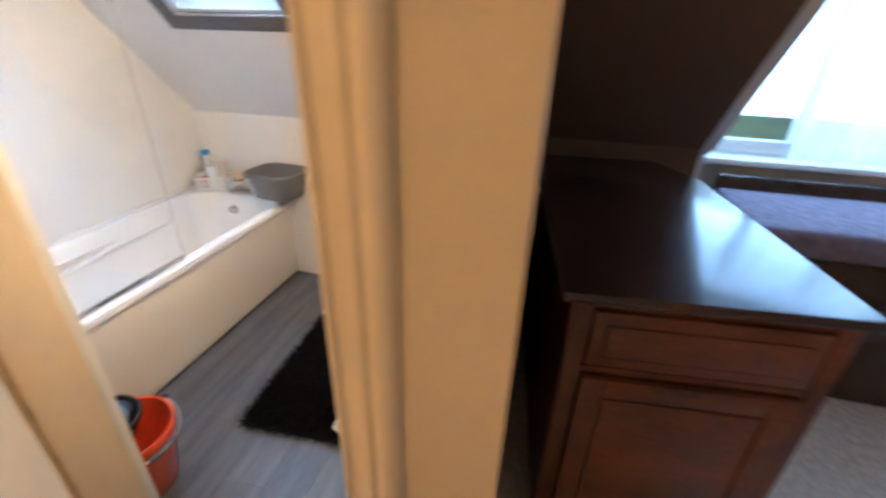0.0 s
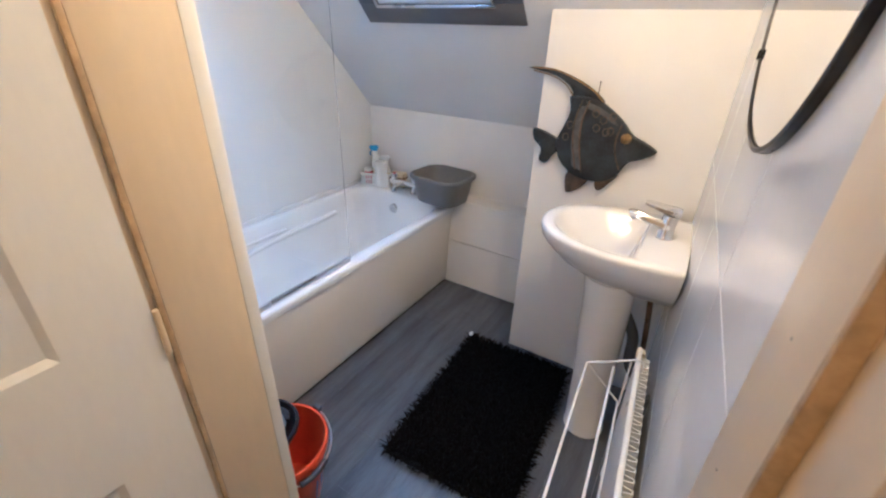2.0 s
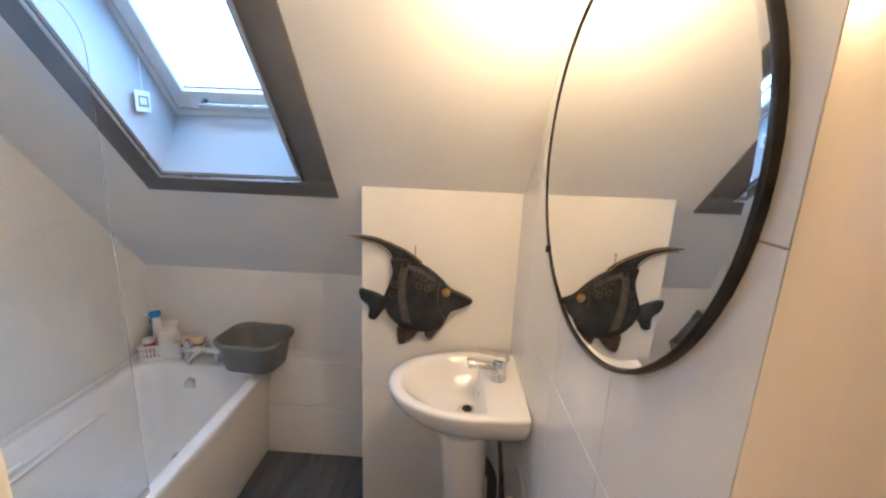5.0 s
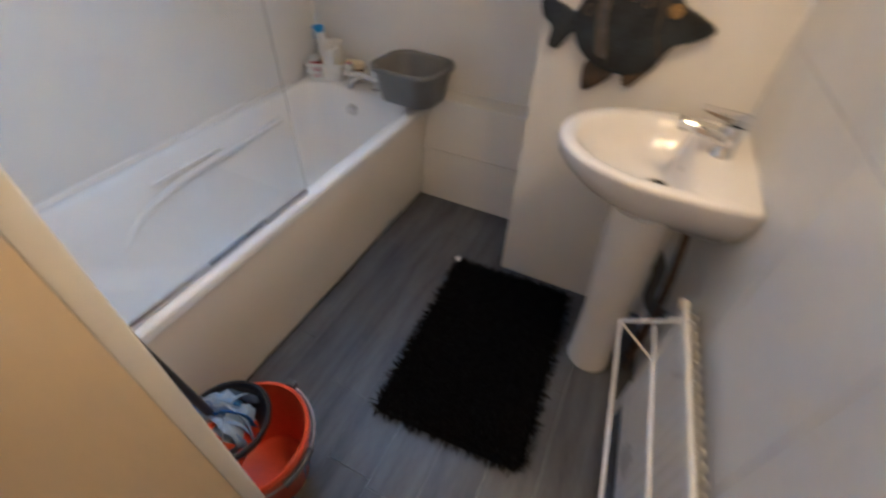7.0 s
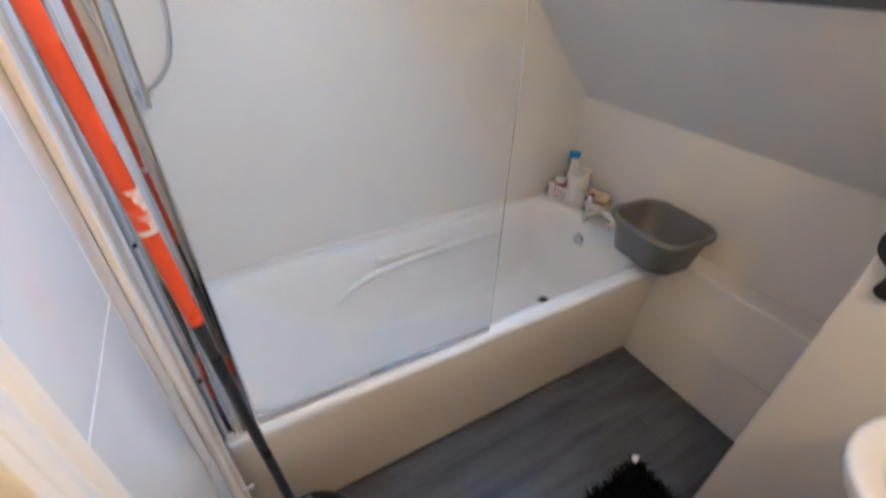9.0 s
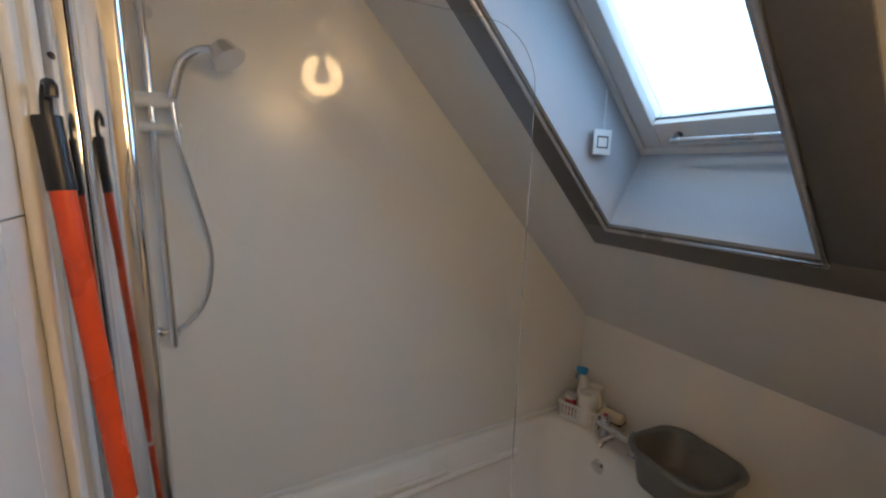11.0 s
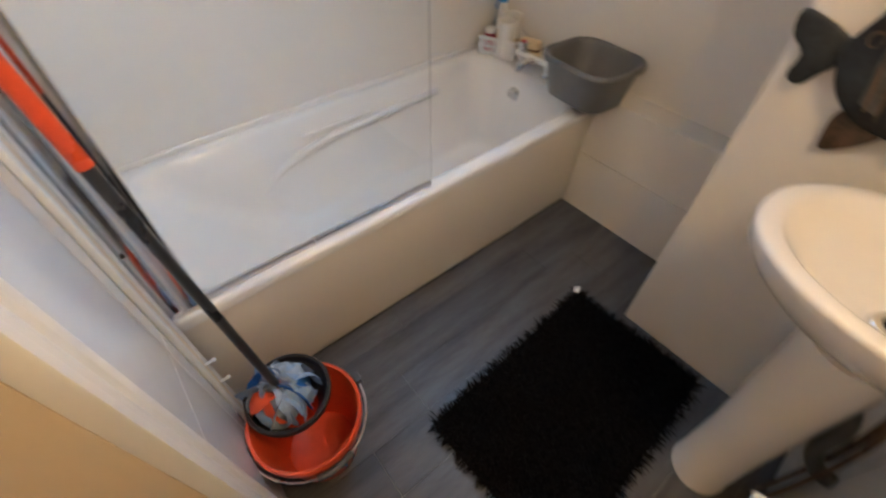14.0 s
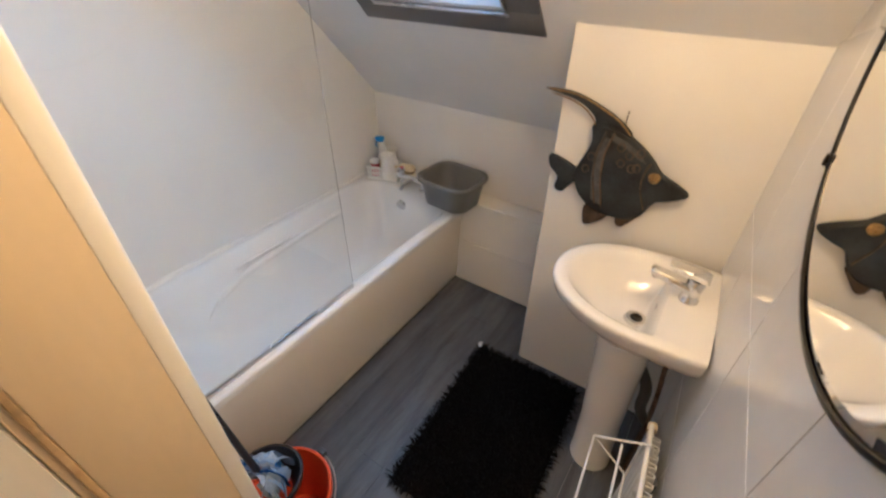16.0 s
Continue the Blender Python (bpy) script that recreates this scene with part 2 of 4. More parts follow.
def prism(outline, axis, lo, hi, bevel=0.0, seg=2):
    """An outline of (a, b) pairs pushed along one axis: x takes (y, z), y takes (x, z), z takes (x, y)."""
    put = {"x": lambda a, b, c: (c, a, b), "y": lambda a, b, c: (a, c, b), "z": lambda a, b, c: (a, b, c)}[axis]
    bm = loft([[put(a, b, lo) for a, b in outline], [put(a, b, hi) for a, b in outline]])
    if bevel:
        bmesh.ops.recalc_face_normals(bm, faces=bm.faces)
        bmesh.ops.bevel(bm, geom=[e for e in bm.edges if e.calc_face_angle(0) > 0.3], offset=bevel, segments=seg, profile=0.5, affect='EDGES')
    return bm


# ---- the plan ----
XR, YF, YB, XJ = 1.935, -0.05, 1.70, 1.212     # right wall, front wall, far wall, left jamb
YH = -0.185                                    # landing side of the front wall
KNEE, SLOPE, CEILZ = 0.99, 1.085, 2.30
BOXX, BOXY = 1.265, 1.235


def roof(y):
    return KNEE + SLOPE * (YB - y)


YC = YB - (CEILZ - KNEE) / SLOPE
N = Vector((0, SLOPE, 1)).normalized()
UP = Vector((0, -1, SLOPE)).normalized()


def on_slope(x, s, off):
    """A point on the sloping ceiling: x, s metres up the slope from the knee wall, off metres out towards the roof."""
    return Vector((x, YB, KNEE)) + UP * s + N * off


def slope_block(x0, x1, s0, s1, o0, o1, bm=None, bevel=0.0):
    ps = [[on_slope(x, s, o) for x, s in ((x0, s0), (x1, s0), (x1, s1), (x0, s1))] for o in (o0, o1)]
    bm = loft(ps, bm=bm)
    if bevel:
        bmesh.ops.recalc_face_normals(bm, faces=bm.faces)
        bmesh.ops.bevel(bm, geom=list(bm.edges), offset=bevel, segments=2, profile=0.5, affect='EDGES')
    return bm


def tilt(ob, degrees, x, y):
    """Turns a thing that stands off square about an upright line."""
    ob.matrix_basis = pose(x, y, 0, 0, 0, degrees) @ pose(-x, -y, 0) @ ob.matrix_basis
    return ob


# floors
setting("floor", block(-0.12, XR + 0.24, YH + 0.03, YB + 0.12, -0.14, -0.004), GROUT, "grey screed under the bathroom vinyl", "floor")
setting("floor_landing", block(0.9, 5.0, -2.2, YH + 0.03, -0.14, 0.0), CARPET, "beige carpet on the landing", "floor")
setting("floor_alcove", block(XR + 0.24, 5.0, YH + 0.03, 3.2, -0.14, 0.0), CARPET, "beige carpet in the alcove by the window", "floor")

# walls
gable = [(YH, 0), (YB + 0.1, 0), (YB + 0.1, KNEE - 0.02), (YC, CEILZ + 0.06), (YH, CEILZ + 0.06)]
setting("wall_left", prism(gable, "x", -0.12, 0), PANEL, "plain white wet-wall panelling beside the bath", "wall")
wall_right = setting("wall_right", prism([(YH + 0.012, 0), (YB + 0.1, 0), (YB + 0.1, KNEE - 0.02), (YC, CEILZ + 0.06), (YH + 0.012, CEILZ + 0.06)], "x", XR + 0.006, 2.13), GROUT, "white tiled wall with a round mirror and a radiator", "wall")
tilt(wall_right, 2.6, XR, 0)
setting("wall_alcove_side", prism([(YH + 0.0125, 0), (YB + 0.1, 0), (YB + 0.1, KNEE - 0.02), (YC, CEILZ + 0.06), (YH + 0.0125, CEILZ + 0.06)], "x", 2.131, 2.175), BROWN, "brown side wall of the cabinet alcove", "wall")
setting("wall_far", block(0, XR, YB, YB + 0.1, 0, KNEE), PAINT, "low white wall under the sloping ceiling", "wall")
setting("wall_boxing", block(0.66, BOXX, 1.590, YB, 0, 0.550), PAINT, "white boxed-in ledge under the low wall", "boxing")
setting("chimney_box", prism([(BOXY, 0), (YB, 0), (YB, KNEE + 0.01), (BOXY, roof(BOXY) + 0.01)], "x", BOXX, XR, 0.004), PAINT, "white boxed-out wall behind the washbasin", "wall")
wall_front = setting("wall_front", block(0, XJ - 0.02, YH, YF - 0.006, 0, CEILZ + 0.06), GROUT, "white tiled wall between the bath and the door", "wall")
setting("wall_over_door", block(XJ - 0.02, XR + 0.006, YH, YF, 2.03, CEILZ + 0.06), PAINT, "white wall over the bathroom door", "wall")
setting("wall_landing_north", block(XR + 0.02, 2.180, YH - 0.0, YH + 0.012, 0, CEILZ), MAGNOLIA, "magnolia landing wall beside the bathroom door", "wall")
setting("wall_landing_west", block(0.9, 1.05, -2.2, YH, 0, CEILZ + 0.06), MAGNOLIA, "magnolia landing wall behind the open door", "wall")
setting("wall_landing_stub", block(1.05, XJ - 0.02, YH - 0.012, YH, 0, CEILZ + 0.0), MAGNOLIA, "magnolia landing wall by the hinges", "wall")
setting("wall_landing_south", block(0.9, 5.0, -2.3, -2.2, 0, CEILZ + 0.06), MAGNOLIA, "magnolia wall at the back of the landing", "wall")
setting("wall_landing_east", block(5.0, 5.1, -2.3, 3.2, 0, CEILZ + 0.06), MAGNOLIA, "magnolia wall at the end of the landing", "wall")
setting("ceiling_landing", block(0.9, 5.1, -2.3, YH, CEILZ, CEILZ + 0.08), CEIL, "white landing ceiling", "ceiling")
setting("ceiling", block(0, XR + 0.006, YF - 0.006, YC, CEILZ, CEILZ + 0.08), CEIL, "white flat bathroom ceiling", "ceiling")
setting("ceiling_alcove", block(2.13, 5.0, YH, YC, CEILZ, CEILZ + 0.08), CEIL, "white ceiling over the alcove", "ceiling")

# sloping ceiling with the opening for the roof window
SX0, SX1, S0, S1 = 0.503, 1.042, 0.712, 1.63
STOP = (CEILZ - KNEE) / SLOPE * math.hypot(1, SLOPE)
bm = slope_block(-0.0, SX0, 0, STOP, 0, 0.30)
slope_block(SX1, XR + 0.006, 0, STOP, 0, 0.30, bm)
slope_block(SX0, SX1, 0, S0, 0, 0.30, bm)
slope_block(SX0, SX1, S1, STOP, 0, 0.30, bm)
setting("ceiling_slope", bm, CEIL, "white sloping ceiling under the roof", "ceiling")
setting("ceiling_slope_alcove", slope_block(2.13, 2.91, 0.0, STOP, 0, 0.24), BROWN, "brown sloping ceiling over the cabinet", "ceiling")
setting("wall_alcove_back", block(2.13, 2.91, YB, YB + 0.1, 0, KNEE), BROWN, "low brown wall behind the cabinet", "wall")


# ---- bathroom: roof window ----
def roof_window():
    w = tagged(new("window_1"), "roof window with a grey timber surround and pale lining", "window", kind="structure")
    wl, wr = 0.103, 0.122
    for nm, a in (("trim_board", (SX0 - wl, SX1 + wr, S0 - 0.092, S0)), ("trim_board", (SX0 - wl, SX1 + wr, S1, S1 + 0.085)),
                  ("trim_board", (SX0 - wl, SX0, S0, S1)), ("trim_board", (SX1, SX1 + wr, S0, S1))):
        part(nm, slope_block(*a, -0.009, -0.001, bevel=0.002), GREYF, w)
    # a thin pale bead along the inner edge of the surround
    for a in ((SX0 - 0.012, SX1 + 0.012, S0 - 0.012, S0 - 0.001), (SX0 - 0.012, SX0 - 0.001, S0, S1), (SX1 + 0.001, SX1 + 0.012, S0, S1)):
        part("bead", slope_block(*a, -0.016, -0.0095, bevel=0.002), ALU, w)
    t = 0.012
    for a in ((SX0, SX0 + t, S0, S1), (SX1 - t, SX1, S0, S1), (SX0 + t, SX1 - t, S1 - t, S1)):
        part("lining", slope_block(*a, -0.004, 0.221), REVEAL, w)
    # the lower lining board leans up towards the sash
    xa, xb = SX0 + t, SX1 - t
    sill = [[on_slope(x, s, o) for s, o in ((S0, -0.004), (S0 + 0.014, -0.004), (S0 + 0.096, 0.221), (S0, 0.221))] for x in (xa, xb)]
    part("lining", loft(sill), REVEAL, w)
    f = 0.030
    x0, x1, s0, s1 = SX0, SX1, S0 + 0.088, S1
    for a in ((x0, x0 + f, s0, s1), (x1 - f, x1, s0, s1), (x0 + f, x1 - f, s0, s0 + f), (x0 + f, x1 - f, s1 - f, s1)):
        part("frame", slope_block(*a, 0.2215, 0.29, bevel=0.003), WHITEP, w)
    x0, x1, s0, s1, f = x0 + f + 0.003, x1 - f - 0.003, s0 + f + 0.003, s1 - f - 0.003, 0.055
    for a in ((x0, x0 + f, s0, s1), (x1 - f, x1, s0, s1), (x0 + f, x1 - f, s0, s0 + 0.080), (x0 + f, x1 - f, s1 - f, s1)):
        part("sash", slope_block(*a, 0.226, 0.285, bevel=0.005), WHITEP, w)
    pane = part("pane", slope_block(x0 + f - 0.004, x1 - f + 0.004, s0 + 0.076, s1 - f + 0.004, 0.252, 0.258), GLASS, w)
    pane.visible_shadow = False
    part("seal", slope_block(x0 + f - 0.003, x1 - f + 0.003, s0 + 0.078, s0 + 0.084, 0.246, 0.2515), BLACKP, w)
    bar = [on_slope(x0 + 0.115, s0 + 0.040, 0.200), on_slope(x1 - 0.040, s0 + 0.040, 0.200)]
    h = part("opening_bar", tube(bar, 0.008, 10), ALU, w, "brushed aluminium opening bar")
    for k in (0, 1):
        p = bar[k] + Vector(((0.01, -0.01)[k], 0, 0))
        part("bracket", tube([p, p + N * 0.0265], 0.010, 10), GREYP, h)
    # cord and paper tag that hang by the side of the window
    top = Vector((SX0 + 0.030, 1.122, 1.905))
    low = Vector((SX0 + 0.030, 1.122, 1.797))
    tag = thing("paper_tag", 0, 0, 0, "white printed tag hanging on a cord by the roof window", "tag")
    part("cord", tube([top, low], 0.0015, 6), WHITEP, tag)
    card = part("card", block(SX0 + 0.026, SX0 + 0.030, top.y - 0.035, top.y + 0.035, low.z - 0.07, low.z, 0.001), WHITEP, tag)
    for a, b2, c, d in ((-0.02, 0.02, 0.018, 0.022), (-0.02, 0.02, 0.048, 0.052), (-0.022, -0.018, 0.018, 0.052), (0.018, 0.022, 0.018, 0.052)):
        part("printed_bar", block(SX0 + 0.0302, SX0 + 0.0306, top.y + a, top.y + b2, low.z - 0.07 + c, low.z - 0.07 + d), DARKM, card)
    return w


roof_window()


# ---- door, lining and architrave ----
def doorway():
    d = tagged(new("door_frame"), "cream gloss door lining with a moulded architrave", "door frame", kind="structure")
    # lining boards, rebated on the landing side
    ST, SL = -0.112, -0.170
    part("jamb", prism([(XJ - 0.02, YH - 0.004), (XJ - 0.006, YH - 0.004), (XJ - 0.006, SL), (XJ, SL), (XJ, -0.046), (XJ - 0.02, -0.046)], "z", 0, 2.03, 0.0015), GLOSS, d)
    part("jamb", prism([(XR + 0.018, YH - 0.004), (XR + 0.010, YH - 0.004), (XR + 0.010, ST), (XR - 0.003, ST), (XR - 0.003, 0.018), (XR + 0.018, 0.018)], "z", 0, 2.03, 0.0015), GLOSS, d)
    part("head", block(XJ, XR - 0.003, YH - 0.004, -0.035, 2.0, 2.03, 0.002), GLOSS, d)
    # strips added along both rebates to draw the shaded line of the recess
    part("rebate_shade_strip", block(XJ - 0.0055, XJ + 0.0015, SL - 0.009, SL - 0.0005, 0, 2.0, 0.002), REBATE_SHADE, d, "ochre strip in the rebate, its recess shade put into the colour")
    part("rebate_shade_strip", block(XR - 0.0045, XR + 0.0098, ST - 0.010, ST - 0.0005, 0, 2.0, 0.002), REBATE_SHADE, d, "ochre strip in the rebate, its recess shade put into the colour")
    for y, z in ((-0.062, 0.80), (-0.045, 1.22), (-0.030, 1.05)):
        part("nail_hole", tube([(XR - 0.0032, y, z), (XR - 0.0028, y, z)], 0.0016, 8), DARKM, d)
    inner = [(XJ - 0.094, YF + 0.0005), (XJ - 0.094, -0.040), (XJ - 0.090, -0.031), (XJ - 0.082, -0.026), (XJ - 0.074, -0.030), (XJ - 0.070, -0.036), (XJ - 0.050, -0.036), (XJ - 0.046, -0.029), (XJ - 0.039, -0.025),
             (XJ - 0.032, -0.029), (XJ - 0.029, -0.034), (XJ - 0.022, -0.034), (XJ - 0.018, -0.024), (XJ - 0.010, -0.018), (XJ - 0.002, -0.021), (XJ - 0.0005, -0.026), (XJ - 0.0005, -0.0455), (XJ - 0.0195, -0.0455), (XJ - 0.0195, YF + 0.0005)]
    part("inner_architrave", prism(inner, "z", 0, 2.06, 0.0008), DOORP, d, "white moulded trim on the bathroom side")
    # architrave on the landing side: stepped moulding
    prof = [(0.0, 0.0), (0.0, 0.012), (0.003, 0.016), (0.008, 0.017), (0.012, 0.014), (0.014, 0.0095), (0.040, 0.011), (0.042, 0.017), (0.047, 0.0205), (0.053, 0.019), (0.056, 0.0145),
            (0.062, 0.0145), (0.065, 0.021), (0.073, 0.025), (0.083, 0.023), (0.090, 0.017), (0.095, 0.008), (0.095, 0.0)]
    right = [(XR + 0.012 + a, YH - 0.0005 - b) for a, b in prof]
    part("architrave", prism(right, "z", 0, 2.06, 0.0015), GLOSS, d)
    left = [(XJ - 0.028 - a, YH - 0.013 - b) for a, b in prof]
    part("architrave", prism(left, "z", 0, 2.06, 0.0015), GLOSS, d)
    top = [(2.062 + a, YH - 0.004 - b) for a, b in prof]
    part("architrave", prism([(q, p) for p, q in top], "x", XJ - 0.03, XR + 0.10, 0.0015), GLOSS, d)
    keep = part("strike_plate", block(XR + 0.0075, XR + 0.0098, YH + 0.006, YH + 0.034, 0.97, 1.06, 0.0008), BRASS, d, "worn brass strike plate")
    part("latch_hole", block(XR + 0.0068, XR + 0.0074, YH + 0.012, YH + 0.028, 0.995, 1.035), DARKM, keep)
    for z in (0.98, 1.05):
        part("screw", tube([(XR + 0.0066, YH + 0.019, z), (XR + 0.0074, YH + 0.019, z)], 0.003, 8), BRASS, keep)
    return d


doorway()


def door_leaf():
    """A moulded four-panel leaf, open at a right angle onto the landing. Local x runs from the hinge to the latch."""
    d = tagged(new("door_1"), "white moulded panel door standing open onto the landing", "door", kind="structure")
    d.matrix_basis = pose(XJ + 0.006, YH - 0.006, 0, 0, 0, -90)
    W, Hh, T = 0.735, 1.98, 0.036
    xs, zs = [0, 0.105, 0.325, 0.41, 0.63, W], [0.006, 0.22, 0.785, 1.02, 1.86, Hh]
    bm = bmesh.new()
    for side, y in ((1, 0.0), (-1, -T)):
        for i in range(5):
            for j in range(5):
                a, b, c, e = xs[i], xs[i + 1], zs[j], zs[j + 1]
                if (i, j) in ((1, 1), (3, 1), (1, 3), (3, 3)):
                    ins = [(0, 0), (0.006, -0.001), (0.016, -0.008), (0.026, -0.008), (0.042, -0.002)]
                    rr = [[(a + k, y + side * h, c + k), (b - k, y + side * h, c + k), (b - k, y + side * h, e - k), (a + k, y + side * h, e - k)] for k, h in ins]
                    loft(rr, (False, True), bm=bm)
                else:
                    bm.faces.new([bm.verts.new(p) for p in ((a, y, c), (b, y, c), (b, y, e), (a, y, e))])
    bmesh.ops.remove_doubles(bm, verts=bm.verts, dist=0.0003)
    for q in (((0, 0, 0.006), (0, -T, 0.006), (0, -T, Hh), (0, 0, Hh)), ((W, 0, 0.006), (W, -T, 0.006), (W, -T, Hh), (W, 0, Hh)),
              ((0, 0, 0.006), (W, 0, 0.006), (W, -T, 0.006), (0, -T, 0.006)), ((0, 0, Hh), (W, 0, Hh), (W, -T, Hh), (0, -T, Hh))):
        bm.faces.new([bm.verts.new(p) for p in q])
    part("leaf", bm, DOORP, d, smooth=25)
    for z in (0.25, 1.0, 1.75):
        part("hinge", tube([(-0.004, 0.004, z - 0.04), (-0.004, 0.004, z + 0.04)], 0.0045, 10), GLOSS, d, "painted butt hinge")
    h = part("door_handle", tube([(W - 0.06, 0.0, 0.98), (W - 0.06, 0.045, 0.98), (W - 0.07, 0.05, 0.98), (W - 0.17, 0.05, 0.98)], 0.009, 10), BRASS, d, "brass lever handle")
    part("handle_plate", block(W - 0.08, W - 0.04, 0.0002, 0.006, 0.90, 1.06, 0.002), BRASS, h)
    return d


door_leaf()


# ---- bathroom: bath, screen, shower ----
def bathtub():
    b = thing("bathtub", 0.35, 0.8, 0, "white acrylic bath with a cream front panel", "bathtub")
    b.matrix_basis = pose(0, 0, 0)
    x1, y0, y1, z = 0.712, YF + 0.002, 1.655, 0.522

    def inner(k, zz, dy0=0.0):
        return rrect(0.050 + k, 0.652 - k, -0.022 + dy0, 1.535 - k * 0.9, zz, max(0.11 - k * 0.15, 0.06), 8)
    rings = [rrect(0.004, x1 - 0.012, y0, y1, z - 0.045, 0.02, 8), rrect(0.004, x1, y0, y1, z - 0.035, 0.02, 8),
             rrect(0.004, x1, y0, y1, z - 0.012, 0.022, 8), rrect(0.006, x1 - 0.004, y0 + 0.002, y1 - 0.002, z - 0.003, 0.022, 8),
             rrect(0.012, x1 - 0.013, y0 + 0.008, y1 - 0.008, z, 0.022, 8),
             inner(-0.014, z), inner(-0.006, z - 0.003), inner(0.004, z - 0.012), inner(0.020, z - 0.06, 0.05), inner(0.034, z - 0.12, 0.11),
             inner(0.058, z - 0.22, 0.22), inner(0.078, z - 0.31, 0.34), inner(0.10, z - 0.365, 0.42), inner(0.14, z - 0.385, 0.50), inner(0.22, z - 0.39, 0.62)]
    part("shell", loft(rings, (False, True)), BATHW, b, smooth=50)
    # upstand against the wall
    part("upstand", block(0.002, 0.014, YF + 0.004, 1.64, z - 0.002, z + 0.022, 0.004), BATHW, b)
    part("front_panel", prism([(0.655, 0.012), (0.670, 0.012), (0.674, 0.06), (0.683, 0.30), (0.694, 0.478), (0.672, 0.478)], "y", YF + 0.004, 1.579, 0.002), BATHP, b, "cream moulded bath panel")
    part("plinth", block(0.655, 0.667, YF + 0.004, 1.579, 0.0, 0.03), BLACKP, b, "dark sealing strip along the floor")
    part("grip", tube(smooth_path([(0.074, 0.59, 0.452), (0.086, 0.62, 0.460), (0.086, 0.855, 0.460), (0.074, 0.885, 0.452)]), 0.010, 8), BATHW, b, "moulded hand grip")
    # armrest swell along the wall side
    part("armrest", tube(smooth_path([(0.110, 0.30, 0.222), (0.100, 0.40, 0.312), (0.094, 0.52, 0.382), (0.088, 0.70, 0.417), (0.084, 0.95, 0.427), (0.082, 1.25, 0.432)]), [0.005 + 0.011 * min(1, i / 12) for i in range(31)], 8), BATHW, b)
    o = part("overflow", tube([(0.315, 1.520, 0.426), (0.315, 1.503, 0.424)], [0.033, 0.030], 20), CHROME, b, "round chrome overflow")
    part("overflow_cap", tube([(0.315, 1.5028, 0.424), (0.315, 1.499, 0.4235)], [0.022, 0.018], 18), ALU, o)
    w = part("waste", tube([(0.345, 1.33, 0.1425), (0.345, 1.33, 0.148)], [0.034, 0.030], 20), CHROME, b, "chrome plug hole")
    part("plug", tube([(0.345, 1.33, 0.1482), (0.345, 1.33, 0.154)], [0.02, 0.015], 16), RUBBER, w)
    return b


bathtub()


def bath_mixer():
    t = thing("bath_mixer", 0.345, 1.585, 0.522, "chrome bath mixer tap on the end of the bath", "tap")
    for x in (-0.075, 0.075):
        part("pillar", loft([ring(x, 0, 0.001, 0.024, 16), ring(x, 0, 0.008, 0.024, 16), ring(x, 0, 0.012, 0.015, 16), ring(x, 0, 0.05, 0.015, 16)]), CHROME, t)
        h = part("handle", loft([ring(x, 0, 0.066, 0.014, 16), ring(x, 0, 0.072, 0.021, 16), ring(x, 0, 0.095, 0.023, 16), ring(x, 0, 0.106, 0.018, 16)]), CHROME, t)
        part("handle_cap", tube([(x, 0, 0.1062), (x, 0, 0.109)], 0.011, 14), (BLUEP if x > 0 else PINKP), h)
    part("body", tube([(-0.10, 0, 0.055), (0.10, 0, 0.055)], 0.017, 14), CHROME, t)
    part("spout", tube(smooth_path([(0, -0.005, 0.052), (0, -0.05, 0.056), (0, -0.09, 0.052), (0, -0.115, 0.034)]), 0.013, 12), CHROME, t)
    return t


bath_mixer()


def bath_screen():
    s = thing("bath_screen", 0.668, 0.3, 0.55, "clear glass bath screen with chrome edge profiles", "shower screen")
    s.matrix_basis = pose(0, 0, 0)
    x, z0, z1 = 0.682, 0.533, 1.96
    out = [(0.035, z0), (0.745, z0)] + [(0.745 - 0.12 + 0.12 * math.cos(radians(a)), z1 - 0.12 + 0.12 * math.sin(radians(a))) for a in range(0, 91, 10)] + [(0.035, z1)]
    g = part("glass", prism(out, "x", x - 0.002, x + 0.002), SCREENG, s, "clear toughened glass pane")
    g.visible_shadow = False
    part("wall_profile", block(x - 0.016, x + 0.016, YF + 0.001, -0.012, z0 - 0.010, z1 + 0.01, 0.003), CHROME, s)
    part("pivot_profile", block(x - 0.020, x + 0.020, -0.010, 0.046, z0 - 0.004, z1 + 0.005, 0.010, 3), CHROME, s)
    part("pivot_pin", tube([(x, 0.012, z0 - 0.012), (x, 0.012, z0 - 0.004)], 0.008, 12), DARKM, s)
    part("bottom_seal", block(x - 0.006, x + 0.006, 0.04, 0.742, z0 - 0.010, z0 + 0.012, 0.002), ALU, s, "grey seal along the bottom edge")
    for z in (0.75, 1.1, 1.45, 1.8):
        part("screw_cap", tube([(x + 0.0165, -0.03, z), (x + 0.019, -0.03, z)], 0.004, 8), DARKM, s)
    return s


bath_screen()


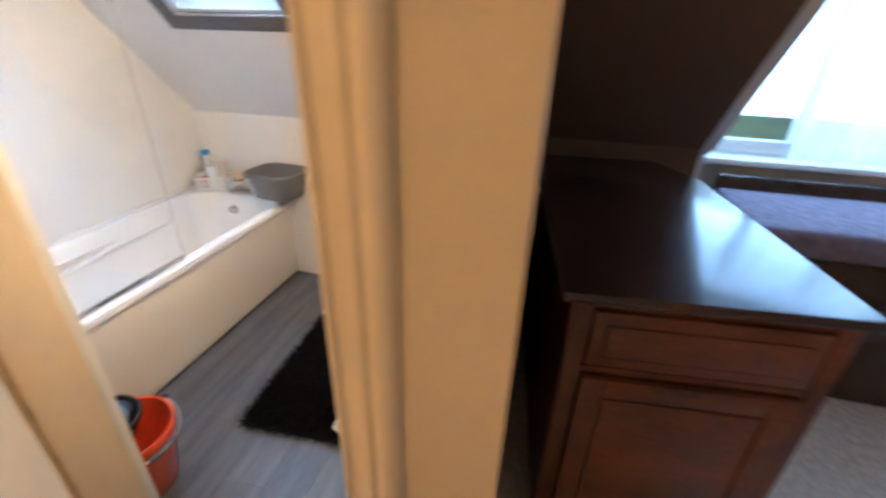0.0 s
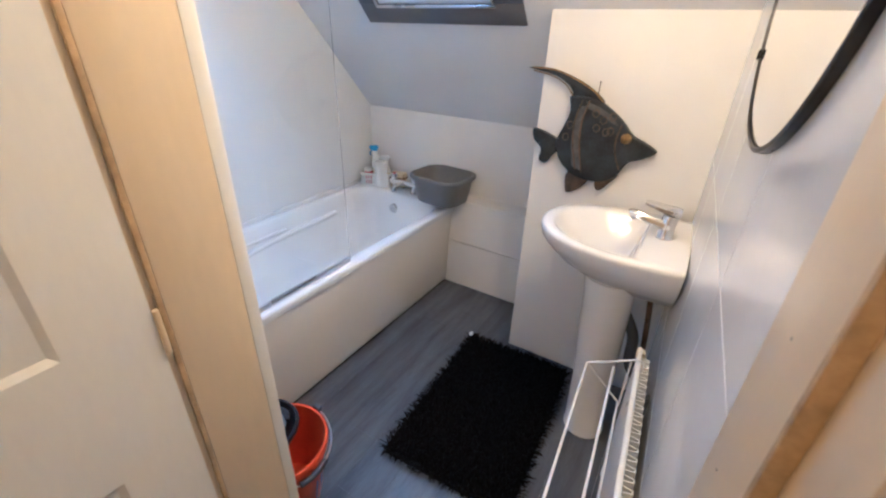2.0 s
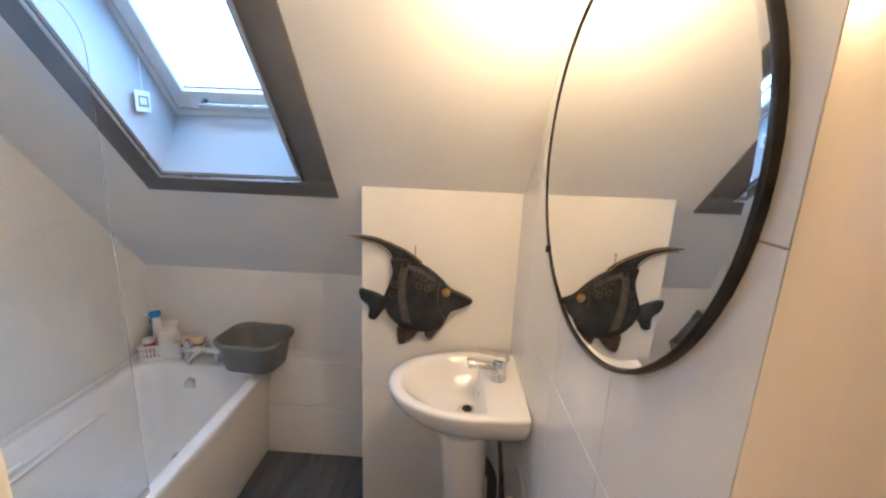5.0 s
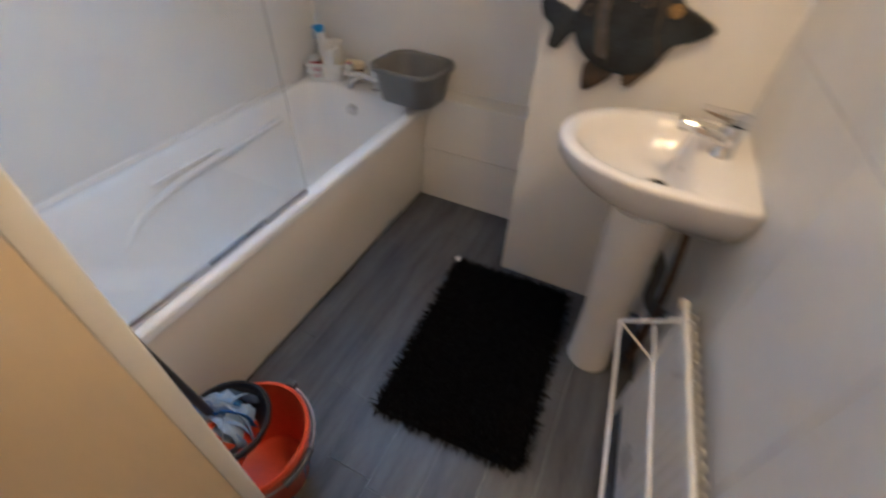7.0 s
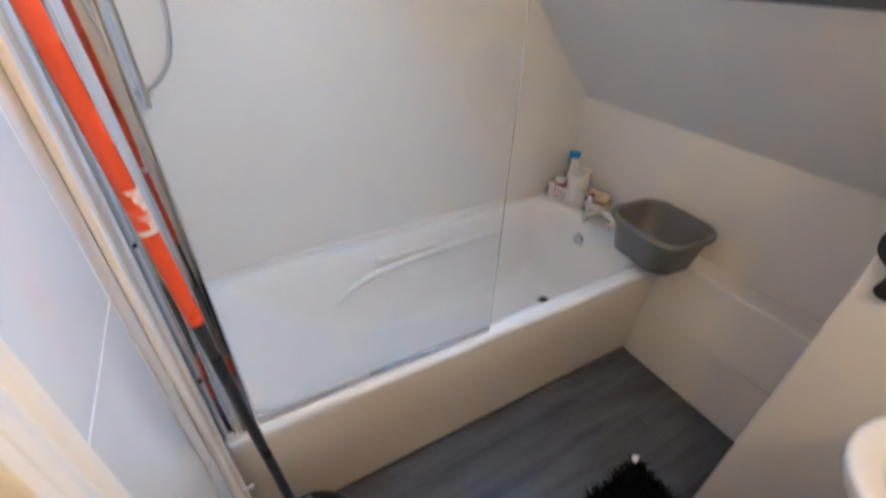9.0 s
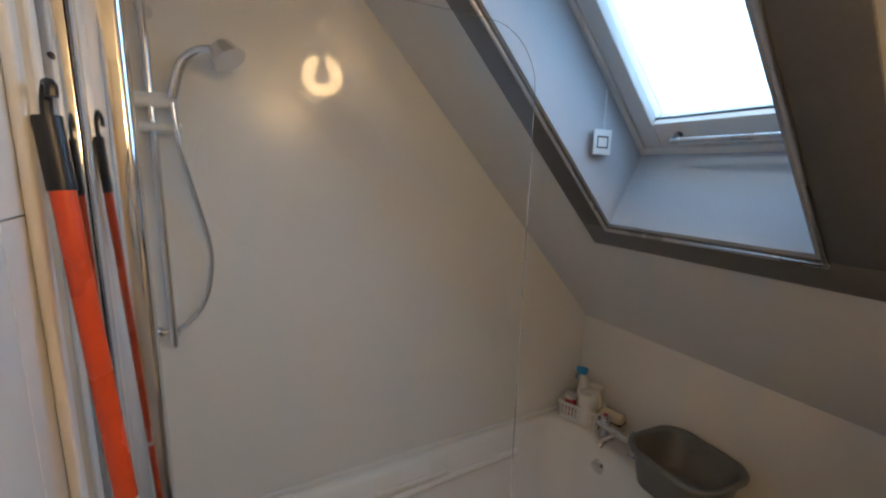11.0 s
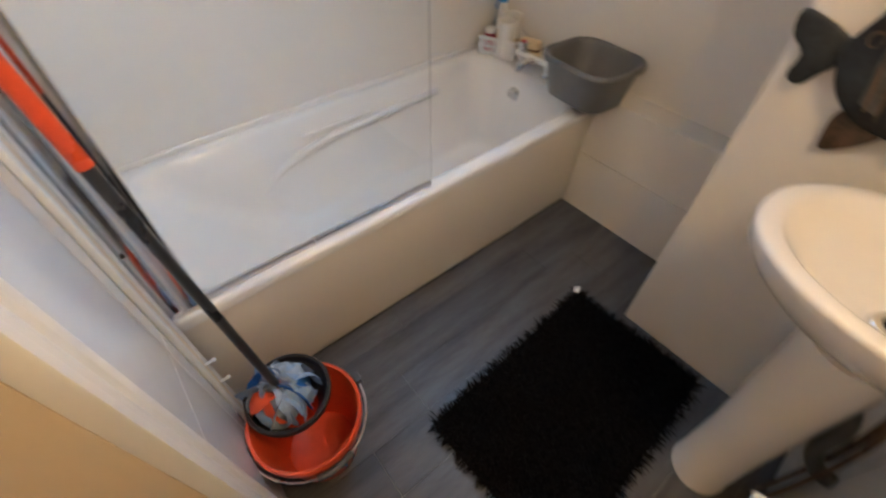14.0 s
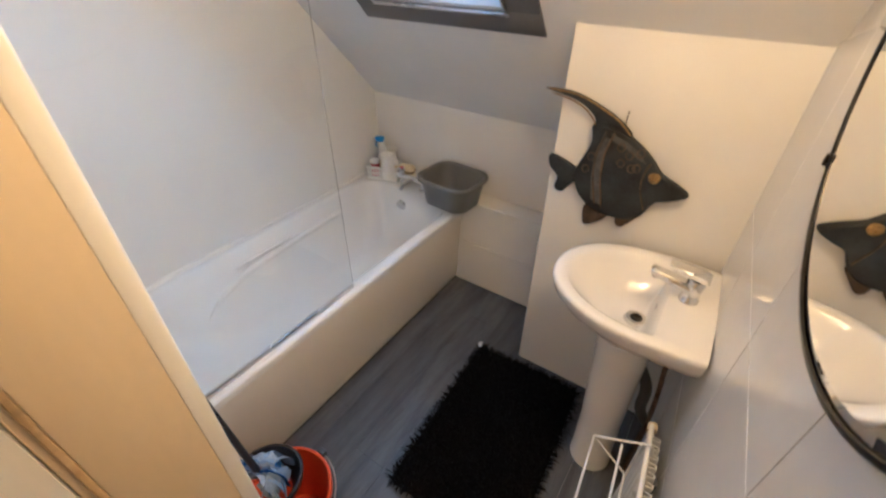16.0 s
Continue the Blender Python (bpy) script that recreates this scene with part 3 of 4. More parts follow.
def shower():
    s = thing("shower", 0.04, 0.06, 1.5, "white and chrome shower set with a curved hose", "shower")
    s.matrix_basis = pose(0, 0, 0)
    x0, y0 = 0.045, -0.005
    part("riser_rail", tube([(x0, y0, 1.15), (x0, y0, 2.10)], 0.010, 12), CHROME, s)
    for z in (1.18, 2.06):
        part("rail_bracket", tube([(0.001, y0, z), (x0, y0, z)], [0.020, 0.013], 14), CHROME, s)
    for z in (1.765, 1.835):
        part("clamp", tube([(x0 - 0.0, y0 - 0.03, z), (x0, y0 + 0.065, z)], 0.020 if z > 1.8 else 0.014, 14), WHITEP, s, "white plastic clamp")
    head = part("handset", tube(smooth_path([(x0 + 0.02, y0 + 0.05, 1.84), (x0 + 0.03, y0 + 0.08, 1.93), (x0 + 0.045, y0 + 0.13, 1.965), (x0 + 0.06, y0 + 0.18, 1.955)]), 0.013, 12), CHROME, s, "chrome shower handset")
    part("spray_plate", tube([(x0 + 0.06, y0 + 0.17, 1.975), (x0 + 0.075, y0 + 0.19, 1.94)], [0.03, 0.045], 20), CHROME, head)
    part("hose", tube(smooth_path([(x0 + 0.02, y0 + 0.05, 1.83), (x0 + 0.02, y0 + 0.058, 1.72), (x0 + 0.01, y0 + 0.08, 1.60), (x0 - 0.01, y0 + 0.105, 1.47), (x0 - 0.02, y0 + 0.11, 1.38), (x0 - 0.025, y0 + 0.085, 1.27), (x0 - 0.03, y0 + 0.03, 1.20), (x0 - 0.03, y0 - 0.02, 1.185), (x0 - 0.03, YF + 0.012, 1.185)], 8), 0.007, 10), CHROME, s, "ribbed chrome hose")
    part("hose_outlet", tube([(x0 - 0.03, YF + 0.001, 1.185), (x0 - 0.03, YF + 0.02, 1.185)], [0.022, 0.014], 14), CHROME, s)
    return s


shower()


# ---- washbasin ----
def washbasin():
    w = thing("washbasin", 1.70, 0.985, 0, "white ceramic pedestal washbasin with a chrome mixer", "washbasin")
    w.matrix_basis = pose(0, 0, 0)
    cy, back = 0.985, 1.893

    def outline(z, tip, half, bk=back, n=40, cx=1.72, shift=0.0):
        pts = []
        for i in range(n):
            t = 2 * math.pi * i / n
            c, s2 = math.cos(t), math.sin(t)
            if c < 0:
                px = cx + (cx - tip) * c
                py = half * math.copysign(abs(s2) ** 0.92, s2)
            else:
                px = cx + (bk - cx) * min(1, 1.6 * abs(c) ** 0.5)
                py = half * math.copysign(abs(s2) ** 0.35, s2) * (1 - 0.06 * c)
            pts.append((min(px, bk) + shift, cy + py, z))
        return pts
    zt = 0.853
    rings = [outline(0.665, 1.60, 0.075), outline(0.70, 1.56, 0.11), outline(0.738, 1.500, 0.160), outline(0.782, 1.452, 0.198), outline(0.812, 1.430, 0.216),
             outline(0.840, 1.424, 0.222), outline(zt - 0.004, 1.426, 0.221), outline(zt, 1.434, 0.215),
             outline(zt - 0.001, 1.460, 0.190, 1.765), outline(zt - 0.007, 1.472, 0.180, 1.76), outline(zt - 0.03, 1.490, 0.166, 1.75), outline(zt - 0.06, 1.53, 0.135, 1.74),
             outline(zt - 0.095, 1.575, 0.10, 1.73, cx=1.69), outline(zt - 0.112, 1.63, 0.05, 1.72, cx=1.68)]
    part("basin", loft(rings, (True, True)), CERAM, w, smooth=60)
    # pedestal
    def ped(z, a, b2, c):
        return [(c + a * math.cos(2 * math.pi * i / 28), cy - 0.035 + b2 * math.sin(2 * math.pi * i / 28), z) for i in range(28)]
    part("pedestal", loft([ped(0.001, 0.078, 0.080, 1.725), ped(0.012, 0.078, 0.080, 1.725), ped(0.02, 0.074, 0.076, 1.724), ped(0.25, 0.073, 0.075, 1.716), ped(0.48, 0.079, 0.082, 1.705), ped(0.62, 0.083, 0.086, 1.70), ped(0.70, 0.089, 0.092, 1.695)]), CERAM, w, smooth=60)
    d = part("waste", tube([(1.704, cy - 0.028, 0.7502), (1.704, cy - 0.028, 0.759)], [0.036, 0.031], 20), CHROME, w, "chrome pop-up waste")
    part("waste_plug", tube([(1.704, cy - 0.028, 0.7592), (1.704, cy - 0.028, 0.764)], [0.019, 0.015], 16), DARKM, d)
    part("overflow_slot", block(1.7425, 1.746, cy - 0.012, cy + 0.012, 0.80, 0.806, 0.001), DARKM, w)
    tx, ty = 1.812, cy + 0.022
    tap = part("mixer_tap", loft([ring(tx, ty, zt - 0.002, 0.027, 24), ring(tx, ty, zt + 0.004, 0.027, 24), ring(tx, ty, zt + 0.007, 0.024, 24), ring(tx, ty, zt + 0.040, 0.0225, 24), ring(tx + 0.002, ty, zt + 0.072, 0.024, 24), ring(tx + 0.002, ty, zt + 0.076, 0.021, 24)]), CHROME, w, "chrome lever mixer tap", smooth=50)

    def bar(rows):
        shape = ((-1, -0.6), (-0.7, -1), (0.7, -1), (1, -0.6), (1, 0.5), (0.7, 1), (-0.7, 1), (-1, 0.5))
        return loft([[(x, ty + p * h, zt + zz + q * v) for p, q in shape] for x, zz, h, v in rows])
    sp = part("spout", bar(((tx - 0.006, 0.040, 0.021, 0.016), (tx - 0.045, 0.048, 0.020, 0.014), (tx - 0.085, 0.056, 0.019, 0.012), (tx - 0.112, 0.060, 0.018, 0.011), (tx - 0.118, 0.060, 0.015, 0.008))), CHROME, tap)
    part("aerator", loft([ring(tx - 0.104, ty, zt + 0.040, 0.010, 16), ring(tx - 0.104, ty, zt + 0.050, 0.011, 16)]), ALU, sp)
    part("lever", bar(((tx + 0.030, 0.086, 0.020, 0.010), (tx + 0.012, 0.089, 0.024, 0.013), (tx - 0.020, 0.092, 0.023, 0.010), (tx - 0.065, 0.100, 0.018, 0.006), (tx - 0.078, 0.103, 0.015, 0.004))), CHROME, tap)
    # pipes behind the pedestal
    for dy, r in ((-0.035, 0.0075), (0.02, 0.0075)):
        part("supply_pipe", tube(smooth_path([(1.86, cy + dy, 0.0), (1.86, cy + dy, 0.25), (1.85, cy + dy, 0.45), (1.82, cy + dy + 0.02, 0.70)]), r, 8), COPPER, w, "dirty copper supply pipe")
    part("waste_trap", tube(smooth_path([(1.69, cy, 0.68), (1.76, cy, 0.56), (1.81, cy - 0.01, 0.47), (1.82, cy - 0.01, 0.36), (1.86, cy - 0.01, 0.30), (1.895, cy - 0.01, 0.30)]), 0.019, 12), GREYP, w, "dark plastic trap")
    return w


washbasin()


# ---- radiator and airer ----
def radiator():
    r = thing("radiator", 1.9, 0.45, 0, "white single-panel radiator on the tiled wall", "radiator")
    r.matrix_basis = pose(0, 0, 0)
    y0, y1, z0, z1, xf = 0.10, 0.735, 0.14, 0.605, 1.884
    # ribbed front panel
    n = 17
    prof = []
    for i in range(n):
        a = y0 + 0.016 + (y1 - y0 - 0.032) * i / n
        b2 = y0 + 0.016 + (y1 - y0 - 0.032) * (i + 1) / n
        w = b2 - a
        prof += [(a, 0.006), (a + 0.25 * w, 0.0), (a + 0.65 * w, 0.0), (a + 0.9 * w, 0.006)]
    prof = [(y0, 0.004)] + prof + [(y1, 0.004)]
    bm = loft([[(xf + d * k + 0.004 * (1 - k), y, z) for y, d in prof] + [(xf + 0.013, y1, z), (xf + 0.013, y0, z)] for z, k in ((z0, 0), (z0 + 0.03, 0.2), (z0 + 0.045, 1), (z1 - 0.045, 1), (z1 - 0.03, 0.2), (z1, 0))])
    part("front_panel", bm, RADM, r, smooth=50)
    part("top_seam", tube([(xf + 0.006, y0, z1), (xf + 0.006, y1, z1)], 0.007, 8), RADM, r)
    # convector fins behind the panel
    k = 22
    for i in range(k):
        y = y0 + 0.03 + (y1 - y0 - 0.06) * i / (k - 1)
        part("convector_fin", loft([[(xf + 0.014, y - 0.009, z), (xf + 0.036, y - 0.005, z), (xf + 0.036, y + 0.005, z), (xf + 0.014, y + 0.009, z), (xf + 0.014, y + 0.006, z), (xf + 0.033, y + 0.003, z), (xf + 0.033, y - 0.003, z), (xf + 0.014, y - 0.006, z)] for z in (z0 + 0.05, z1 - 0.012)]), RADM, r, smooth=None)
    for y in (y0 + 0.12, y1 - 0.12):
        part("wall_bracket", block(xf + 0.037, XR + 0.002, y - 0.012, y + 0.012, z1 - 0.12, z1 - 0.06, 0.002), GREYP, r)
    v = part("valve", tube([(xf + 0.012, y0 + 0.004, z1 - 0.035), (xf + 0.012, y0 - 0.035, z1 - 0.035)], 0.011, 12), CHROME, r)
    part("valve_head", loft([ring(xf + 0.012, y0 - 0.036, z1 - 0.050, 0.015, 16), ring(xf + 0.012, y0 - 0.036, z1 - 0.040, 0.020, 16), ring(xf + 0.012, y0 - 0.036, z1 - 0.005, 0.021, 16), ring(xf + 0.012, y0 - 0.036, z1 + 0.008, 0.015, 16)]), WHITEP, v, "white thermostatic valve head")
    part("pipe", tube([(xf + 0.012, y0 - 0.036, 0.0), (xf + 0.012, y0 - 0.036, z1 - 0.050)], 0.0075, 8), WHITEP, v)
    part("bleed_valve", tube([(xf + 0.012, y1, z1 - 0.025), (xf + 0.012, y1 + 0.022, z1 - 0.025)], 0.013, 10), CREAMP, r, "cream end plug")
    part("lower_pipe", tube([(xf + 0.014, y1 + 0.02, 0.0), (xf + 0.014, y1 + 0.02, 0.19), (xf + 0.014, y1, 0.19)], 0.0075, 8), WHITEP, r)
    return r


tilt(radiator(), 4.2, 1.884, 0.1)


def airer():
    a = thing("radiator_airer", 1.78, 0.4, 0.58, "white wire clothes airer hooked over the radiator", "clothes airer")
    a.matrix_basis = pose(0, 0, 0)
    y0, y1, z, xo, xi = 0.085, 0.655, 0.558, 1.760, 1.872
    for y in (y0, y1):
        part("end_arm", tube(smooth_path([(1.902, y, 0.575), (1.901, y, 0.611), (1.893, y, 0.623), (1.876, y, 0.619), (xo + 0.05, y, 0.583), (xo, y, z)], 4), 0.003, 8), WIRE, a)
        part("end_brace", tube([(xo, y, z), (xi - 0.004, y, z - 0.105)], 0.003, 8), WIRE, a)
        part("wall_leg", tube([(xi, y, 0.609), (xi, y, z - 0.115)], 0.003, 8), WIRE, a)
    for x, zz in ((xo, z), (xo + 0.072, z + 0.017)):
        part("drying_wire", tube([(x, y0, zz), (x, y1, zz)], 0.0032, 8), WIRE, a)
    part("lower_wire", tube([(xi - 0.004, y0, z - 0.105), (xi - 0.004, y1, z - 0.105)], 0.003, 8), WIRE, a)
    return a


tilt(airer(), 4.2, 1.884, 0.1)


# ---- mirror ----
def wall_mirror():
    m = thing("wall_mirror", 0, 0, 0, "oval wall mirror in a thin dark metal frame", "mirror")
    cy, cz, a, b = 0.462, 1.634, 0.408, 0.370

    def el(k, x):
        return [(x, cy + (a - k) * math.cos(2 * math.pi * i / 72), cz + (b - k) * math.sin(2 * math.pi * i / 72)) for i in range(72)]
    part("glass", loft([el(0.005, XR - 0.003), el(0.005, XR - 0.008), el(0.018, XR - 0.0095)], (True, True)), MIRROR, m, smooth=5)
    part("frame", loft([el(0.006, XR - 0.0003), el(-0.003, XR - 0.0005), el(-0.003, XR - 0.011), el(-0.001, XR - 0.0125), el(0.004, XR - 0.0125), el(0.006, XR - 0.010)], (False, False)), DARKM, m, smooth=50)
    ky, kz = cy + a * 0.77, cz - b * 0.64
    part("clip", block(XR - 0.016, XR - 0.0005, ky - 0.004, ky + 0.006, kz - 0.016, kz + 0.004, 0.001), DARKM, m, "small dark mirror clip")
    return m


tilt(wall_mirror(), 2.6, XR, 0)


# ---- fish plaque ----
def fish_plaque():
    f = thing("fish_plaque", 0, 0, 0, "carved dark wooden angelfish hanging on the wall", "wall ornament")
    y = BOXY - 0.004
    body = [(1.38, 1.235), (1.45, 1.235), (1.51, 1.215), (1.575, 1.17), (1.62, 1.125), (1.665, 1.105), (1.705, 1.083), (1.70, 1.068), (1.66, 1.045), (1.625, 1.03), (1.595, 0.975), (1.55, 0.945), (1.49, 0.94), (1.43, 0.955), (1.385, 0.99), (1.362, 1.03), (1.352, 1.065), (1.372, 1.12), (1.39, 1.18)]

    def plate(name, outline, y0, y1, material, parent, label="", bev=0.006):
        pts = smooth_path([(a, 0, b) for a, b in outline] + [(*outline[0][:1], 0, outline[0][1])], 3)[:-1]
        return part(name, prism([(p.x, p.z) for p in pts], "y", y0, y1, bev), material, parent, label, smooth=50)
    b = plate("body", body, y - 0.030, y, FISHM, f)
    dorsal = [(1.205, 1.318), (1.25, 1.322), (1.31, 1.318), (1.385, 1.295), (1.455, 1.262), (1.505, 1.222), (1.47, 1.222), (1.42, 1.226), (1.39, 1.222), (1.385, 1.25), (1.36, 1.275), (1.32, 1.295), (1.26, 1.308)]
    plate("dorsal_fin", dorsal, y - 0.020, y - 0.001, FISHM, f, "dark blue-black carved back fin", 0.004)
    part("worn_band", prism([(1.432, 1.205), (1.450, 1.205), (1.441, 1.15), (1.446, 1.07), (1.470, 0.972), (1.430, 0.985), (1.414, 1.07), (1.410, 1.15)], "y", y - 0.0312, y - 0.0302), FISHW, b, "worn grey painted band")
    part("worn_cap", prism([(1.445, 1.222), (1.50, 1.205), (1.545, 1.178), (1.57, 1.150), (1.545, 1.158), (1.50, 1.185), (1.455, 1.198)], "y", y - 0.0312, y - 0.0302), FISHW, b, "worn grey painted patch")
    tail = [(1.355, 1.075), (1.32, 1.09), (1.285, 1.10), (1.255, 1.102), (1.262, 1.06), (1.295, 1.03), (1.292, 0.985), (1.32, 0.975), (1.342, 1.005), (1.362, 1.035)]
    plate("tail_fin", tail, y - 0.018, y - 0.001, FISHM, f, "dark tail fin", 0.004)
    plate("belly_fin", [(1.42, 0.965), (1.47, 0.95), (1.50, 0.945), (1.475, 0.905), (1.425, 0.872), (1.412, 0.90), (1.408, 0.94)], y - 0.016, y - 0.001, FISHB, f, "brown belly fin", 0.004)
    plate("belly_fin", [(1.52, 0.95), (1.575, 0.965), (1.60, 0.975), (1.575, 0.94), (1.545, 0.905), (1.525, 0.915)], y - 0.016, y - 0.001, FISHB, f, "brown belly fin", 0.004)
    e = part("eye", tube([(1.602, y - 0.029, 1.112), (1.602, y - 0.037, 1.112)], [0.019, 0.013], 16), FISHG, f, "gilded round eye")
    part("pupil", tube([(1.602, y - 0.0372, 1.112), (1.602, y - 0.041, 1.112)], [0.008, 0.005], 10), FISHG, e)
    # carved bands and scale rings
    for p in ([(1.43, 1.225), (1.415, 1.15), (1.42, 1.07), (1.445, 0.975)], [(1.455, 1.225), (1.44, 1.15), (1.445, 1.07), (1.47, 0.965)], [(1.58, 1.155), (1.57, 1.11), (1.575, 1.06), (1.60, 1.0)]):
        part("carved_band", tube(smooth_path([(a, y - 0.0305, c) for a, c in p]), 0.003, 6), FISHB, b)
    for cx, cz in ((1.485, 1.185), (1.515, 1.165), (1.545, 1.18), (1.495, 1.135), (1.53, 1.125), (1.39, 1.09), (1.545, 1.13), (1.40, 1.135)):
        part("carved_ring", tube([(cx + 0.011 * math.cos(k * math.pi / 6), y - 0.0305, cz + 0.013 * math.sin(k * math.pi / 6)) for k in range(13)], 0.0022, 6), FISHB, b)
    part("fin_edge", tube(smooth_path([(1.232, y - 0.0205, 1.309), (1.30, y - 0.0205, 1.297), (1.35, y - 0.0205, 1.276), (1.382, y - 0.0205, 1.246), (1.392, y - 0.0205, 1.222)]), 0.0022, 6), FISHG, f, "worn gilt fin edge")
    part("fin_edge", tube(smooth_path([(1.225, y - 0.0205, 1.320), (1.31, y - 0.0205, 1.316), (1.385, y - 0.0205, 1.293), (1.455, y - 0.0205, 1.26), (1.50, y - 0.0205, 1.224)]), 0.0026, 6), FISHG, f, "worn gilt fin edge")
    part("hanging_nail", tube([(1.475, y + 0.003, 1.285), (1.475, y - 0.012, 1.288)], 0.0025, 8), DARKM, f)
    part("hanging_wire", tube([(1.475, y - 0.008, 1.287), (1.475, y - 0.004, 1.225)], 0.0016, 6), DARKM, f)
    f.matrix_basis = pose(0.003, 0, -0.013)
    return f


fish_plaque()


# ---- rug ----
def rug():
    r = thing("bath_rug", 1.355, 0.795, 0, "black shaggy rug on the vinyl floor", "rug", rz=3.0)
    w, l = 0.25, 0.385
    part("backing", loft([rrect(-w, w, -l, l, 0.0005, 0.02), rrect(-w, w, -l, l, 0.012, 0.02)]), RUGM, r)
    rnd = random.Random(4)
    verts, faces = [], []
    for _ in range(15000):
        x, y = rnd.uniform(-w, w), rnd.uniform(-l, l)
        edge = max(abs(x) / w, abs(y) / l)
        a = rnd.uniform(0, 2 * math.pi)
        lean = rnd.uniform(0.004, 0.018)
        dx, dy = lean * math.cos(a), lean * math.sin(a)
        h = rnd.uniform(0.018, 0.032)
        if edge > 0.95:
            out = rnd.uniform(0.010, 0.034)
            if abs(x) / w > abs(y) / l:
                dx += math.copysign(out, x)
            else:
                dy += math.copysign(out, y)
            h *= rnd.uniform(0.3, 0.8)
        tx, ty = 0.0022 * math.sin(a), -0.0022 * math.cos(a)
        i = len(verts)
        verts += [(x - tx, y - ty, 0.011), (x + tx, y + ty, 0.011), (x + dx * 0.6 + tx, y + dy * 0.6 + ty, 0.011 + h * 0.8), (x + dx * 0.6 - tx, y + dy * 0.6 - ty, 0.011 + h * 0.8), (x + dx, y + dy, 0.008 + h * 0.75)]
        faces += [(i, i + 1, i + 2, i + 3), (i + 3, i + 2, i + 4)]
    me = bpy.data.meshes.new("shag")
    me.from_pydata(verts, [], faces)
    me.materials.append(RUGM)
    p = new("shag", me)
    p.parent = r
    tagged(p, "long black pile strands", kind="stuff")
    part("care_label", loft([[(-0.262, 0.375, 0.016), (-0.245, 0.385, 0.02), (-0.245, 0.386, 0.021), (-0.262, 0.376, 0.017)], [(-0.272, 0.40, 0.014), (-0.255, 0.412, 0.024), (-0.255, 0.413, 0.025), (-0.272, 0.401, 0.015)]]), WHITEP, r, "white care label at the corner")
    return r


rug()


# ---- bucket and mop ----
def mop_bucket():
    b = thing("mop_bucket", 0.962, 0.100, 0, "orange plastic mop bucket with a black wringer", "bucket")
    n = 40
    part("shell", loft([ring(0, 0, 0.002, 0.098, n), ring(0, 0, 0.012, 0.104, n), ring(0, 0, 0.235, 0.138, n), ring(0, 0, 0.238, 0.147, n), ring(0, 0, 0.262, 0.149, n), ring(0, 0, 0.267, 0.146, n),
                        ring(0, 0, 0.265, 0.139, n), ring(0, 0, 0.24, 0.134, n), ring(0, 0, 0.02, 0.098, n), ring(0, 0, 0.014, 0.09, n)], (True, True)), ORANGE, b, smooth=40)
    # wringer basket on the side by the bath
    def half(z, r, c=(-0.066, -0.008), rr=0.099):
        return [(c[0] + rr * r * math.cos(2 * math.pi * i / 28), c[1] + rr * r * math.sin(2 * math.pi * i / 28), z) for i in range(28)]
    w = part("wringer", loft([half(0.276, 1.12), half(0.290, 1.15), half(0.296, 1.12), half(0.296, 1.04), half(0.27, 1.0), half(0.20, 0.66), half(0.198, 0.60), half(0.272, 0.93), half(0.276, 1.0)], (False, False)), BLACKP, b, "black plastic wringer basket")
    for i in range(14):
        t = 2 * math.pi * i / 14
        c, s = math.cos(t), math.sin(t)
        part("wringer_rib", tube([(-0.066 + 0.104 * c, -0.008 + 0.104 * s, 0.280), (-0.066 + 0.070 * c, -0.008 + 0.070 * s, 0.205)], 0.004, 6), BLACKP, w)
    for s in (-1, 1):
        part("handle_lug", block(-0.014 + 0.0, 0.014, s * 0.158 - 0.010, s * 0.158 + 0.010, 0.235, 0.272, 0.004), GREYP, b)
    arc = [(0.155 * math.sin(radians(a)) * 1.0, -0.158 * math.cos(radians(a)), 0.255 - 0.03 * math.sin(radians(a))) for a in range(0, 181, 12)]
    h = part("wire_handle", tube(arc, 0.003, 8), ALU, b, "grey wire carrying handle")
    part("hand_grip", tube(arc[6:10], 0.009, 10), GREYP, h, "grey plastic grip")
    part("foot_label", loft([[(0.1055 * math.cos(t), 0.1055 * math.sin(t), 0.02) for t in (0.2, 0.5, 0.8, 1.1)], [(0.122 * math.cos(t), 0.122 * math.sin(t), 0.125) for t in (0.2, 0.5, 0.8, 1.1)]], (False, False), closed=False), BLUEP, b, "blue printed band")
    return b


mop_bucket()


